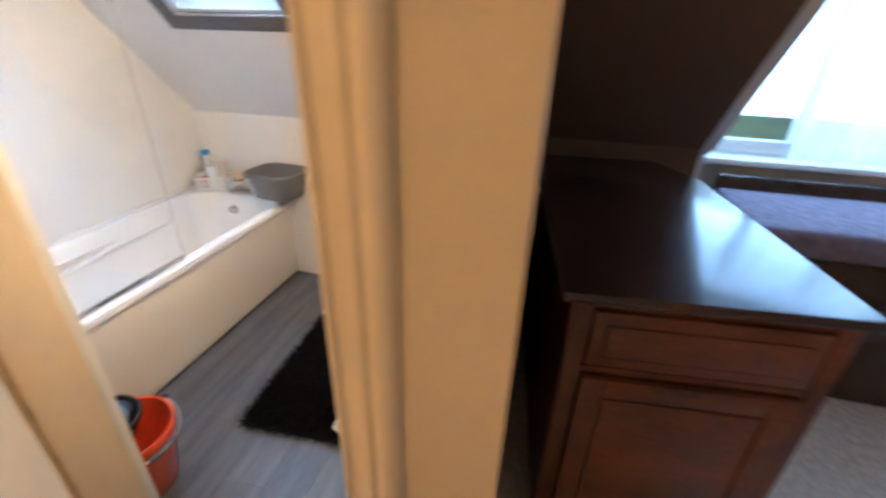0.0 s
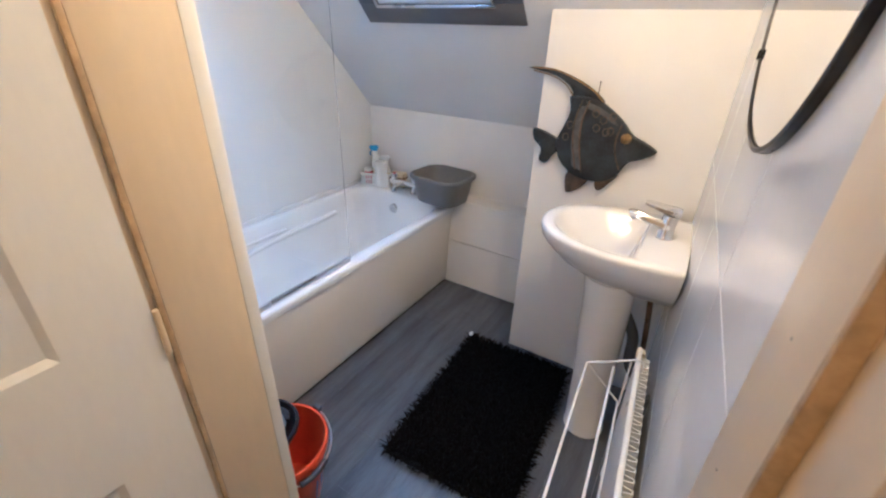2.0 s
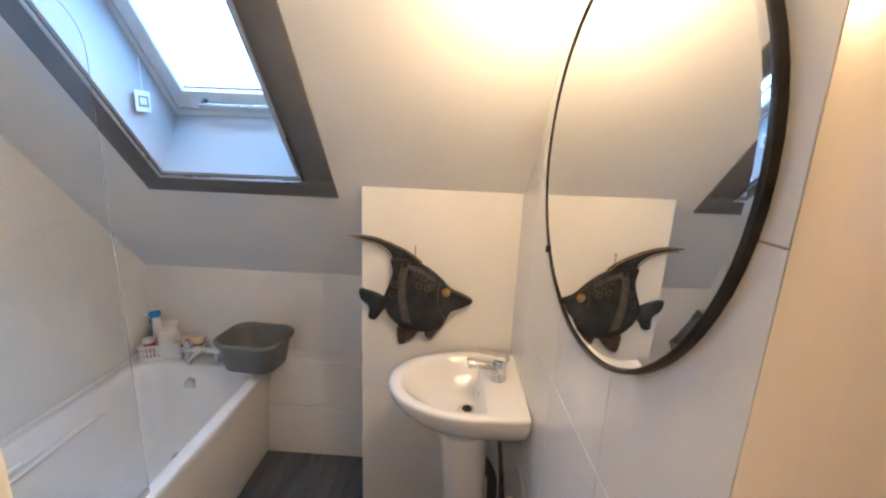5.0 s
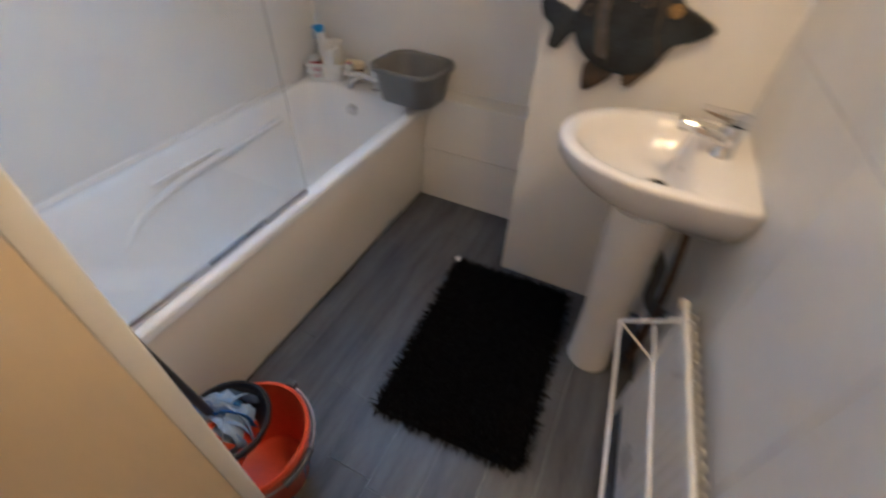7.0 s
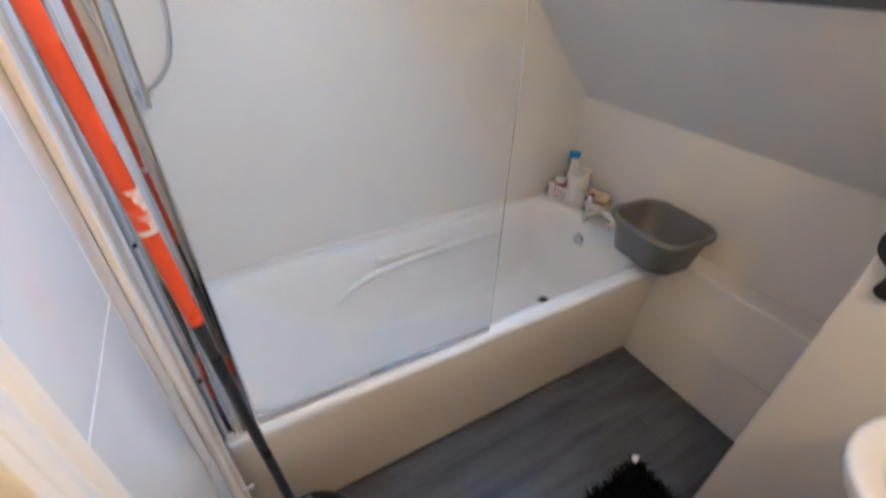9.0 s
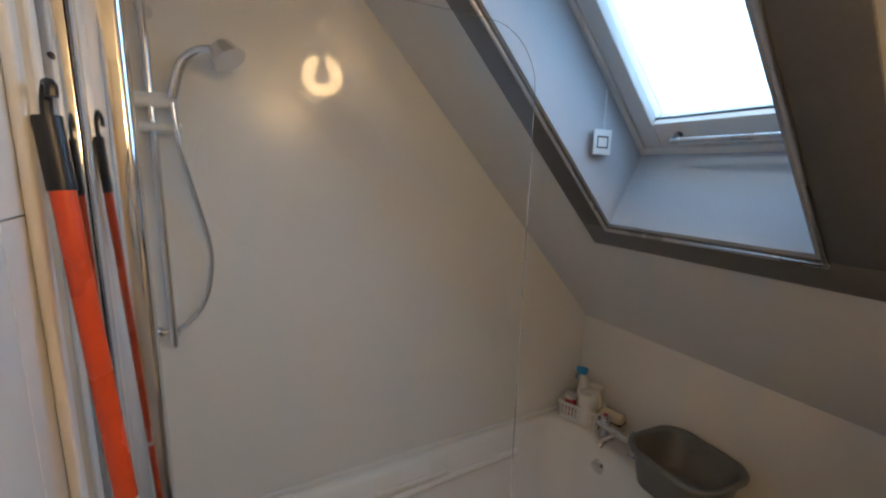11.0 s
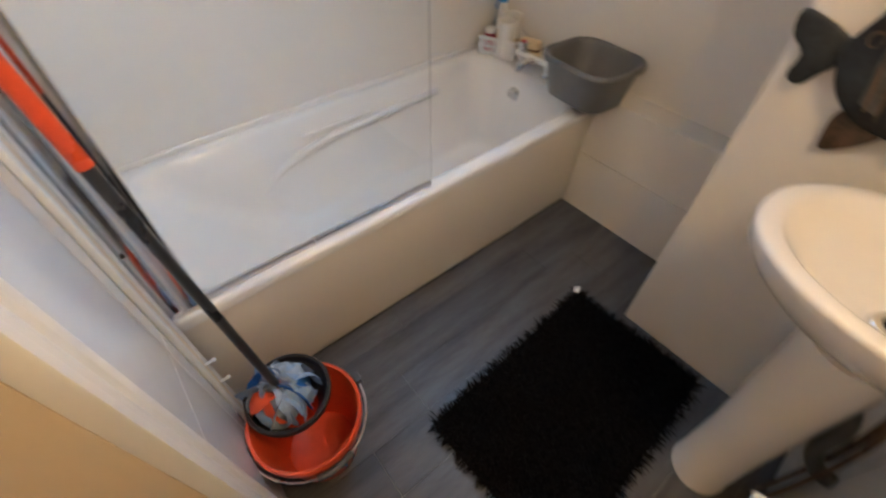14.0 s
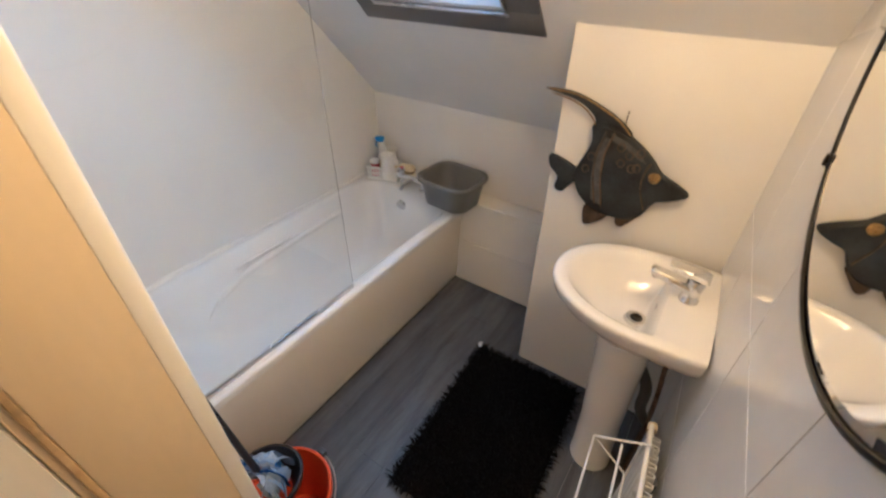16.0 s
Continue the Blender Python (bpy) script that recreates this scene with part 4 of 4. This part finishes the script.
def mop():
    m = thing("mop", 0.88, 0.08, 0.25, "mop with a red pole and blue cloth strips", "mop")
    m.matrix_basis = pose(0, 0, 0)
    base, top = Vector((0.886, 0.080, 0.315)), Vector((0.776, -0.024, 1.76))
    d = (top - base)

    def at(k):
        return base + d * k
    part("lower_pole", tube([at(0.0), at(0.49)], 0.0105, 14), POLEM, m, "dark grey steel lower pole")
    part("upper_pole", tube([at(0.485), at(0.918)], 0.0125, 14), REDP, m, "red enamelled upper pole")
    rnd = random.Random(5)
    rag = []
    for j in range(9):
        c, side, up = at(0.603 + 0.042 * j / 8), Vector((1, 0, 0)), Vector((0, 1, 0))
        a0, a1 = 0.3 + rnd.uniform(-0.5, 0.5), 2.3 + rnd.uniform(-0.9, 0.5)
        rag.append([c + 0.0130 * (math.cos(a0 + (a1 - a0) * q / 6) * side + math.sin(a0 + (a1 - a0) * q / 6) * up) for q in range(7)])
    part("pole_label", loft(rag, (False, False), closed=False), LABELM, m, "torn white label")
    part("pole_label", tube([at(0.600), at(0.604)], 0.0129, 14), WHITEP, m, "torn white label")
    part("grip", tube([at(0.915), at(0.972)], 0.0142, 14), BLACKP, m, "black end grip")
    e = at(0.972)
    part("hanging_hook", tube(smooth_path([e, e + Vector((-0.004, 0.0, 0.02)), e + Vector((0.0, 0.004, 0.035)), e + Vector((0.012, 0.010, 0.032)), e + Vector((0.014, 0.010, 0.020))], 4), 0.006, 8), BLACKP, m)
    part("head_socket", loft([ring(base.x, base.y, 0.265, 0.040, 18), ring(base.x, base.y, 0.285, 0.036, 18), ring(base.x - 0.001, base.y - 0.002, 0.30, 0.020, 18), ring(base.x - 0.002, base.y - 0.004, 0.335, 0.015, 18)]), ORANGE, m, "orange plastic socket")
    rnd = random.Random(11)
    mats = [(CLOTHB, "blue checked strip"), (CLOTHG, "pale blue strip"), (CLOTHG, "pale blue strip"), (CLOTHN, "blue strip"), (CLOTHB, "blue checked strip"), (ORANGE, "orange strip")]
    for i in range(34):
        a = 2 * math.pi * i / 34 + rnd.uniform(-0.15, 0.15)
        r = rnd.uniform(0.048, 0.084)
        c, s = math.cos(a), math.sin(a)
        z0 = rnd.uniform(0.298, 0.328)
        lift = rnd.uniform(0.006, 0.034)
        tw = rnd.uniform(-0.02, 0.02)
        pts = smooth_path([(base.x + 0.018 * c, base.y + 0.018 * s, z0), (base.x + 0.5 * r * c - tw * s, base.y + 0.5 * r * s + tw * c, z0 + lift), (base.x + r * c, base.y + r * s, z0 + lift * 0.3 - 0.008), (base.x + (r + 0.006) * c + tw * s, base.y + (r + 0.006) * s - tw * c, z0 - rnd.uniform(0.03, 0.06))], 3)
        k, lab = mats[min(rnd.randrange(11) // 2, 5)]
        part("cloth_strip", tube(pts, [0.023 + 0.004 * math.sin(j * 1.7 + i) for j in range(len(pts))], 6, flat=0.16), k, m, lab)
    return m


mop()


def wall_peg(z):
    p = thing("wall_peg", 0.752, YF + 0.0125, z, "small white plastic peg on the tiled wall", "peg", "pegs beside the bath panel")
    part("stem", tube([(0, 0.0005, 0), (0, 0.022, 0)], 0.004, 10), WHITEP, p)
    part("knob", tube([(0, 0.021, 0), (0, 0.028, 0)], [0.007, 0.005], 12), WHITEP, p)
    return p


wall_peg(0.385)
wall_peg(0.285)


# ---- things on the bath end ----
def washing_up_bowl():
    b = thing("washing_up_bowl", 0.662, 1.522, 0.5565, "grey plastic washing-up bowl on the corner of the bath", "bowl", rz=-4)
    def rr(k, z, r=0.085):
        return rrect(-0.158 - k, 0.158 + k, -0.137 - k, 0.137 + k, z, r + k * 0.6, 9)
    part("bowl", loft([rr(-0.038, 0.002), rr(-0.030, 0.008), rr(-0.008, 0.130), rr(-0.006, 0.136), rr(0.005, 0.137), rr(0.008, 0.142), rr(0.009, 0.152), rr(0.005, 0.158), rr(-0.002, 0.159), rr(-0.008, 0.155), rr(-0.013, 0.140), rr(-0.034, 0.018), rr(-0.044, 0.010)]), TUBM, b, smooth=50)
    part("base_ring", loft([rrect(-0.10, 0.10, -0.07, 0.07, 0.0092, 0.04), rrect(-0.10, 0.10, -0.07, 0.07, 0.0125, 0.04), rrect(-0.095, 0.095, -0.065, 0.065, 0.0125, 0.04), rrect(-0.095, 0.095, -0.065, 0.065, 0.0092, 0.04)], (False, False)), TUBM, b)
    return b


washing_up_bowl()


def basket():
    b = thing("storage_basket", 0.122, 1.598, 0.5225, "small white slatted plastic basket on the bath rim", "basket", rz=22)
    w, d, h = 0.09, 0.052, 0.088
    part("tray", block(-w, w, -d, d, 0.001, 0.006, 0.002), WHITEP, b)

    def band(z0, z1, k):
        return loft([rrect(-w - k, w + k, -d - k, d + k, z0, 0.014, 4), rrect(-w - k - 0.001, w + k + 0.001, -d - k - 0.001, d + k + 0.001, z1, 0.014, 4), rrect(-w - k + 0.003, w + k - 0.003, -d - k + 0.003, d + k - 0.003, z1, 0.012, 4), rrect(-w - k + 0.003, w + k - 0.003, -d - k + 0.003, d + k - 0.003, z0, 0.012, 4)], (False, False))
    part("rim", band(h - 0.014, h, 0.006), WHITEP, b)
    part("rim", band(0.006, 0.018, 0.001), WHITEP, b)
    part("rim", band(0.042, 0.049, 0.003), WHITEP, b)
    for i in range(11):
        x = -w + 0.010 + (2 * w - 0.020) * i / 10
        for y in (-1, 1):
            part("slat", block(x - 0.0045, x + 0.0045, y * (d + 0.001) - 0.0015, y * (d + 0.001) + 0.0015, 0.016, h - 0.012), WHITEP, b, smooth=None)
    for i in range(6):
        y = -d + 0.010 + (2 * d - 0.020) * i / 5
        for x in (-1, 1):
            part("slat", block(x * (w + 0.001) - 0.0015, x * (w + 0.001) + 0.0015, y - 0.0045, y + 0.0045, 0.016, h - 0.012), WHITEP, b, smooth=None)
    return b


basket()


def spray_bottle(x, y, z, m_body, m_cap, label, h, lean):
    s = thing("spray_bottle", x, y, z, label, "bottle")
    s.matrix_basis = pose(x, y, z, 0, lean, 30)
    part("bottle", loft([rrect(-0.030, 0.030, -0.019, 0.019, 0.0, 0.012, 4), rrect(-0.032, 0.032, -0.021, 0.021, 0.01, 0.014, 4), rrect(-0.032, 0.032, -0.021, 0.021, h * 0.45, 0.014, 4), rrect(-0.024, 0.024, -0.017, 0.017, h * 0.60, 0.014, 4), rrect(-0.015, 0.015, -0.013, 0.013, h * 0.78, 0.011, 4), rrect(-0.012, 0.012, -0.012, 0.012, h * 0.86, 0.011, 4)]), m_body, s)
    part("label", loft([rrect(-0.0325, 0.0325, -0.0215, 0.0215, h * 0.16, 0.014, 4), rrect(-0.0325, 0.0325, -0.0215, 0.0215, h * 0.40, 0.014, 4)], (False, False)), CREAMP, s, "printed label")
    t = part("trigger_head", loft([rrect(-0.016, 0.016, -0.012, 0.012, h * 0.86, 0.010, 4), rrect(-0.030, 0.022, -0.012, 0.012, h * 0.91, 0.010, 4), rrect(-0.034, 0.024, -0.011, 0.011, h * 0.97, 0.009, 4), rrect(-0.026, 0.014, -0.008, 0.008, h, 0.007, 4)]), m_cap, s)
    part("trigger", tube([(-0.018, 0, h * 0.90), (-0.034, 0, h * 0.80), (-0.032, 0, h * 0.74)], 0.004, 8), m_cap, t)
    part("nozzle", tube([(-0.033, 0, h * 0.95), (-0.044, 0, h * 0.95)], 0.007, 10), WHITEP, t)
    return s


spray_bottle(0.105, 1.632, 0.530, WHITEP, BLUEP, "white spray bottle with a blue trigger in the basket", 0.235, -5)
spray_bottle(0.150, 1.640, 0.530, WHITEP, WHITEP, "shorter all-white spray bottle in the basket", 0.175, 4)


def tub(x, y, z, r, h, body, lid, label):
    s = thing("toiletry_tub", x, y, z, label, "tub")
    part("jar", loft([ring(0, 0, 0, r * 0.94, 26), ring(0, 0, 0.006, r, 26), ring(0, 0, h * 0.80, r, 26)]), body, s)
    part("lid", loft([ring(0, 0, h * 0.805, r * 1.03, 26), ring(0, 0, h * 0.96, r * 1.03, 26), ring(0, 0, h, r * 0.95, 26), ring(0, 0, h, r * 0.4, 26), ring(0, 0, h - 0.004, r * 0.35, 26)]), lid, s)
    return s


tub(0.158, 1.590, 0.530, 0.040, 0.150, WHITEP, WHITEP, "tall white round tub in the basket")
tub(0.068, 1.578, 0.530, 0.026, 0.098, PINKP, WHITEP, "small pink pot in the basket")


def sponge():
    p = thing("bath_sponge", 0.262, 1.640, 0.5225, "cream bath sponge standing behind the mixer tap", "sponge", rz=14)
    part("foam", block(-0.050, 0.050, -0.028, 0.028, 0.0, 0.098, 0.016, 3), CREAMP, p)
    part("strap", block(-0.052, 0.052, -0.030, 0.030, 0.058, 0.068, 0.004), WOOD, p, "brown strap round the sponge")
    return p


sponge()


def pendant(x, y, ztop, drop):
    p = thing("ceiling_lamp", x, y, ztop, "plain lit ceiling bulb on a white holder", "ceiling lamp")
    part("rose", loft([ring(0, 0, 0, 0.045, 20), ring(0, 0, -0.012, 0.042, 20), ring(0, 0, -0.022, 0.02, 20)]), WHITEP, p)
    part("flex", tube([(0, 0, -0.02), (0, 0, -drop + 0.09)], 0.003, 8), WHITEP, p)
    part("holder", loft([ring(0, 0, -drop + 0.095, 0.012, 14), ring(0, 0, -drop + 0.09, 0.018, 14), ring(0, 0, -drop + 0.05, 0.018, 14)]), WHITEP, p)
    g = part("bulb", loft([ring(0, 0, -drop + 0.05, 0.013, 18), ring(0, 0, -drop + 0.03, 0.024, 18), ring(0, 0, -drop, 0.032, 18), ring(0, 0, -drop - 0.022, 0.024, 18), ring(0, 0, -drop - 0.032, 0.008, 18)]), BULBM, p)
    g.visible_shadow = False
    return p


pendant(1.79, 0.54, 2.255, 0.215)
pendant(1.55, -1.62, CEILZ, 0.22)


# ---- landing alcove: cabinet, window, seat ----
def cabinet():
    c = thing("cabinet", 2.285, 0.31, 0, "dark stained wooden cabinet with a drawer and a panelled door", "cabinet", rz=6)
    W, D, H = 0.66, 1.30, 0.92
    part("body", block(0.012, W - 0.012, 0.02, D, 0.06, H - 0.03, 0.003), WOOD, c)
    part("plinth", block(0.03, W - 0.03, 0.05, D, 0.0, 0.06), WOOD, c)
    top = [(-0.02, -0.015), (W + 0.012, -0.015), (W + 0.012, D * 0.78), (W - 0.10, D + 0.01), (-0.02, D + 0.01)]
    part("top", prism(top, "z", H - 0.028, H, 0.006, 3), WOODT, c, "polished dark wooden top")
    for a, b2 in ((0.014, 0.06), (W - 0.06, W - 0.014)):
        part("stile", block(a, b2, 0.004, 0.02, 0.06, H - 0.034, 0.003), WOOD, c)
    d = part("drawer_front", block(0.066, W - 0.066, 0.000, 0.02, 0.70, 0.865, 0.006), WOOD, c)
    part("drawer_panel", block(0.10, W - 0.10, -0.006, 0.0, 0.735, 0.83, 0.005), WOOD, d)
    part("drawer_rail", block(0.062, W - 0.062, 0.008, 0.02, 0.672, 0.692, 0.002), WOOD, c)
    dr = part("door", block(0.066, W - 0.066, 0.002, 0.02, 0.08, 0.664, 0.004), WOOD, c)
    part("door_panel", block(0.13, W - 0.13, -0.005, 0.003, 0.15, 0.595, 0.006), WOOD, dr)
    for a in ((0.066, 0.126, 0.08, 0.664), (W - 0.126, W - 0.066, 0.08, 0.664), (0.127, W - 0.127, 0.604, 0.664), (0.127, W - 0.127, 0.08, 0.14)):
        part("door_rail", block(a[0], a[1], -0.008, 0.0015, a[2], a[3], 0.004), WOOD, dr)
    return c


cabinet()


def dormer():
    x0, x1, yw = 2.97, 4.6, 1.95
    setting("wall_dormer_cheek", prism([(YB + 0.1, 0.94), (yw, 0.94), (yw, CEILZ), (YC + 0.02, CEILZ), (YC + 0.02, roof(YC + 0.02) + 0.004), (YB, roof(YB) + 0.004)], "x", x0 - 0.06, x0 - 0.002), PAINT, "white side wall of the dormer", "wall")
    setting("wall_dormer_front", block(x0 - 0.06, x1, yw, yw + 0.12, 0, 0.93), PAINT, "white wall under the dormer window", "wall")
    setting("wall_dormer_side", block(x0 - 0.06, x0 - 0.002, YB + 0.1, yw, 0, 0.94), PAINT, "white wall beside the window seat", "wall")
    setting("wall_dormer_end", block(x1, 5.0, YC, yw + 0.12, 0, 2.38), PAINT, "white end wall of the dormer", "wall")
    setting("ceiling_dormer", block(x0 - 0.06, 5.0, YC, yw + 0.12, CEILZ, CEILZ + 0.08), CEIL, "white dormer ceiling", "ceiling")
    w = tagged(new("window_2"), "wide white dormer window with a deep white sill", "window", kind="structure")
    for a in ((x0 - 0.06, x0 + 0.01), (3.40, 3.47), (4.00, 4.07), (x1 - 0.07, x1)):
        part("frame", block(a[0], a[1], yw + 0.02, yw + 0.09, 0.93, CEILZ, 0.006), WHITEP, w)
    for z in ((0.93, 1.0), (CEILZ - 0.09, CEILZ)):
        part("frame", block(x0 + 0.01, x1 - 0.07, yw + 0.022, yw + 0.088, z[0], z[1], 0.005), WHITEP, w)
    part("window_sill", block(x0, x1, yw - 0.12, yw + 0.02, 0.895, 0.925, 0.006), WHITEP, w)
    for a, b2 in ((x0 + 0.01, 3.40), (3.47, 4.00), (4.07, x1 - 0.07)):
        p = part("pane", block(a, b2, yw + 0.05, yw + 0.056, 1.0, CEILZ - 0.09), GLASS, w)
        p.visible_shadow = False
    return w


dormer()


def net_curtain():
    m = bpy.data.materials.new("sheer_white_voile")
    m.use_nodes = True
    n, l = m.node_tree.nodes, m.node_tree.links
    mix, clear, thin = n.new("ShaderNodeMixShader"), n.new("ShaderNodeBsdfTransparent"), n.new("ShaderNodeBsdfTranslucent")
    thin.inputs[0].default_value = (0.85, 0.87, 0.90, 1)
    weave = n.new("ShaderNodeTexNoise")
    weave.inputs["Scale"].default_value = 60
    rng = n.new("ShaderNodeMapRange")
    rng.inputs["To Min"].default_value, rng.inputs["To Max"].default_value = 0.35, 0.75
    l.new(weave.outputs["Fac"], rng.inputs[0])
    l.new(rng.outputs[0], mix.inputs[0])
    l.new(clear.outputs[0], mix.inputs[1])
    l.new(thin.outputs[0], mix.inputs[2])
    l.new(mix.outputs[0], n["Material Output"].inputs[0])
    c = thing("net_curtain", 3.8, 1.86, 2.24, "sheer white net curtain hanging in the dormer window", "curtain")
    c.matrix_basis = pose(0, 0, 0)
    x0, x1, k = 3.36, 4.55, 160
    top, low = [], []
    for i in range(k + 1):
        x = x0 + (x1 - x0) * i / k
        fold = 0.018 * math.sin(x * 46) + 0.008 * math.sin(x * 19 + 1)
        top.append((x, 1.875 + 0.5 * fold, 2.22))
        low.append((x, 1.870 + fold, 0.935))
    part("voile", loft([low, top], (False, False), closed=False), m, c)
    part("curtain_rail", tube([(x0 - 0.1, 1.875, 2.235), (x1, 1.875, 2.235)], 0.008, 10), WHITEP, c)
    return c


net_curtain()


def window_seat():
    s = thing("window_seat", 3.4, 1.7, 0, "dark bench with a mauve throw under the window", "bench")
    s.matrix_basis = pose(0, 0, 0)
    x0, x1, y0, y1 = 3.05, 4.5, 1.22, 1.76
    part("base", block(x0, x1, y0 + 0.02, y1, 0.0, 0.68, 0.01), WOODT, s)
    bm = block(x0 - 0.01, x1, y0, y1, 0.68, 0.80, 0.03, 3)
    part("cushion", bm, MAUVE, s, "crumpled mauve throw")
    part("back_rail", block(x0, x1, y1 + 0.002, y1 + 0.04, 0.0, 0.86, 0.01), WOODT, s, "dark wooden back rail")
    return s


window_seat()


# ---- outside ----
setting("ground", block(-300, 300, -300, 300, -3.1, -3.0), EARTH, "grass ground far below the windows", "ground")
setting("house_wall", block(-0.14, 5.1, -2.42, -2.32, -3.0, 2.3), RENDERW, "pale rendered outside wall of the house", "wall")


def far_trees():
    rnd = random.Random(7)
    for i in range(9):
        x, y = -20 + i * 8 + rnd.uniform(-2, 2), 48 + rnd.uniform(-5, 6)
        t = thing("tree", x, y, -3, "far leafy tree beyond the garden", "tree", "trees beyond the garden")
        h = rnd.uniform(6, 9)
        part("trunk", tube([(0, 0, 0), (0.1, 0, h * 0.3), (0.0, 0.1, h * 0.6)], [0.25, 0.18, 0.08], 8), WOOD, t)
        verts, faces = [], []
        for _ in range(700):
            v = Vector((rnd.gauss(0, 1), rnd.gauss(0, 1), rnd.gauss(0, 1))).normalized() * rnd.uniform(0.5, 1.0)
            c = Vector((v.x * 2.4, v.y * 2.4, h * 0.68 + v.z * h * 0.32))
            a, b2 = Vector((rnd.uniform(-1, 1), rnd.uniform(-1, 1), rnd.uniform(-1, 1))) * 0.45, Vector((rnd.uniform(-1, 1), rnd.uniform(-1, 1), rnd.uniform(-1, 1))) * 0.45
            k = len(verts)
            verts += [c - a, c + b2, c + a, c - b2]
            faces.append((k, k + 1, k + 2, k + 3))
        me = bpy.data.meshes.new("crown")
        me.from_pydata(verts, [], faces)
        me.materials.append(LEAF)
        tagged(new("crown", me), kind="stuff").parent = t


far_trees()


# ---- floor planks and wall tiles ----
def planks():
    floor_ob = bpy.data.objects["floor"]
    rnd = random.Random(3)
    w, ln, g = 0.152, 0.914, 0.0008
    x = 0.62
    while x < XR:
        y = YH + 0.03 - rnd.uniform(0.0, ln)
        while y < YB:
            a, b2 = max(y, YH + 0.03), min(y + ln, YB)
            xe = min(x + w, XR + 0.002)
            if b2 - a > 0.02 and xe - x > 0.02:
                ob = new("plank", finish("plank", block(x, xe - g, a, b2 - g, -0.0035, 0.0, 0.0005, 1), VINYL))
                ob.parent = floor_ob
            y += ln
        x += w


planks()


def tiles_right():
    tw, g = 0.33, 0.0022
    cols = [(0.020, 0.32)] + [(0.32 + tw * i, 0.32 + tw * (i + 1)) for i in range(5)]
    for z0, z1 in ((0.0, 0.07), (0.07, 0.57), (0.57, 1.07), (1.07, 1.57), (1.57, 2.07), (2.07, CEILZ)):
        for a, b2 in cols:
            b2 = min(b2, BOXY)
            if b2 - a < 0.02:
                continue
            out = [(a + g / 2, z0 + g / 2), (b2 - g / 2, z0 + g / 2), (b2 - g / 2, min(z1 - g / 2, roof(b2) + 0.01)), (a + g / 2, min(z1 - g / 2, roof(a) + 0.01))]
            if out[2][1] < z0 + 0.01:
                continue
            ob = new("tile", finish("tile", prism(out, "x", XR, XR + 0.0065, 0.0008, 1), TILE))
            ob.parent = wall_right


tiles_right()


def tiles_front():
    g = 0.0022
    xs = [0.0, 0.19, 0.52, 0.85, XJ - 0.02]
    for z0, z1 in ((0.0, 0.11), (0.11, 0.61), (0.61, 1.11), (1.11, 1.61), (1.61, 2.11), (2.11, CEILZ)):
        for a, b2 in zip(xs, xs[1:]):
            ob = new("tile", finish("tile", block(a + g / 2, b2 - g / 2, YF - 0.0065, YF, z0 + g / 2, z1 - g / 2, 0.0008, 1), TILE))
            ob.parent = wall_front


tiles_front()

# trims: sealant, ledge edge, upright tile edge
setting("trim_ledge", block(0.66, BOXX, 1.580, 1.5895, 0.0, 0.29, 0.002), PAINT, "white lower boxing board", "trim")
setting("trim_ledge_upper", block(0.66, BOXX, 1.580, 1.5895, 0.2925, 0.5555, 0.002), PAINT, "white upper boxing board", "trim")
setting("trim_ledge_top", block(0.66, BOXX, 1.5905, YB, 0.5505, 0.556, 0.002), PAINT, "white ledge top", "trim")
setting("trim_tile_edge", block(0.738, 0.766, YF + 0.0005, YF + 0.012, 0.0, 2.0, 0.003), GLOSS, "cream upright batten beside the bath screen", "trim")
setting("trim_corner_bead", block(0.714, 0.737, YF + 0.0005, YF + 0.016, 0.0, 2.0, 0.005, 3), WHITEP, "white upright edge strip", "trim")
setting("trim_outer_bead", block(0.767, 0.792, YF + 0.0005, YF + 0.014, 0.0, 2.0, 0.005, 3), WHITEP, "white upright bead beside the batten", "trim")
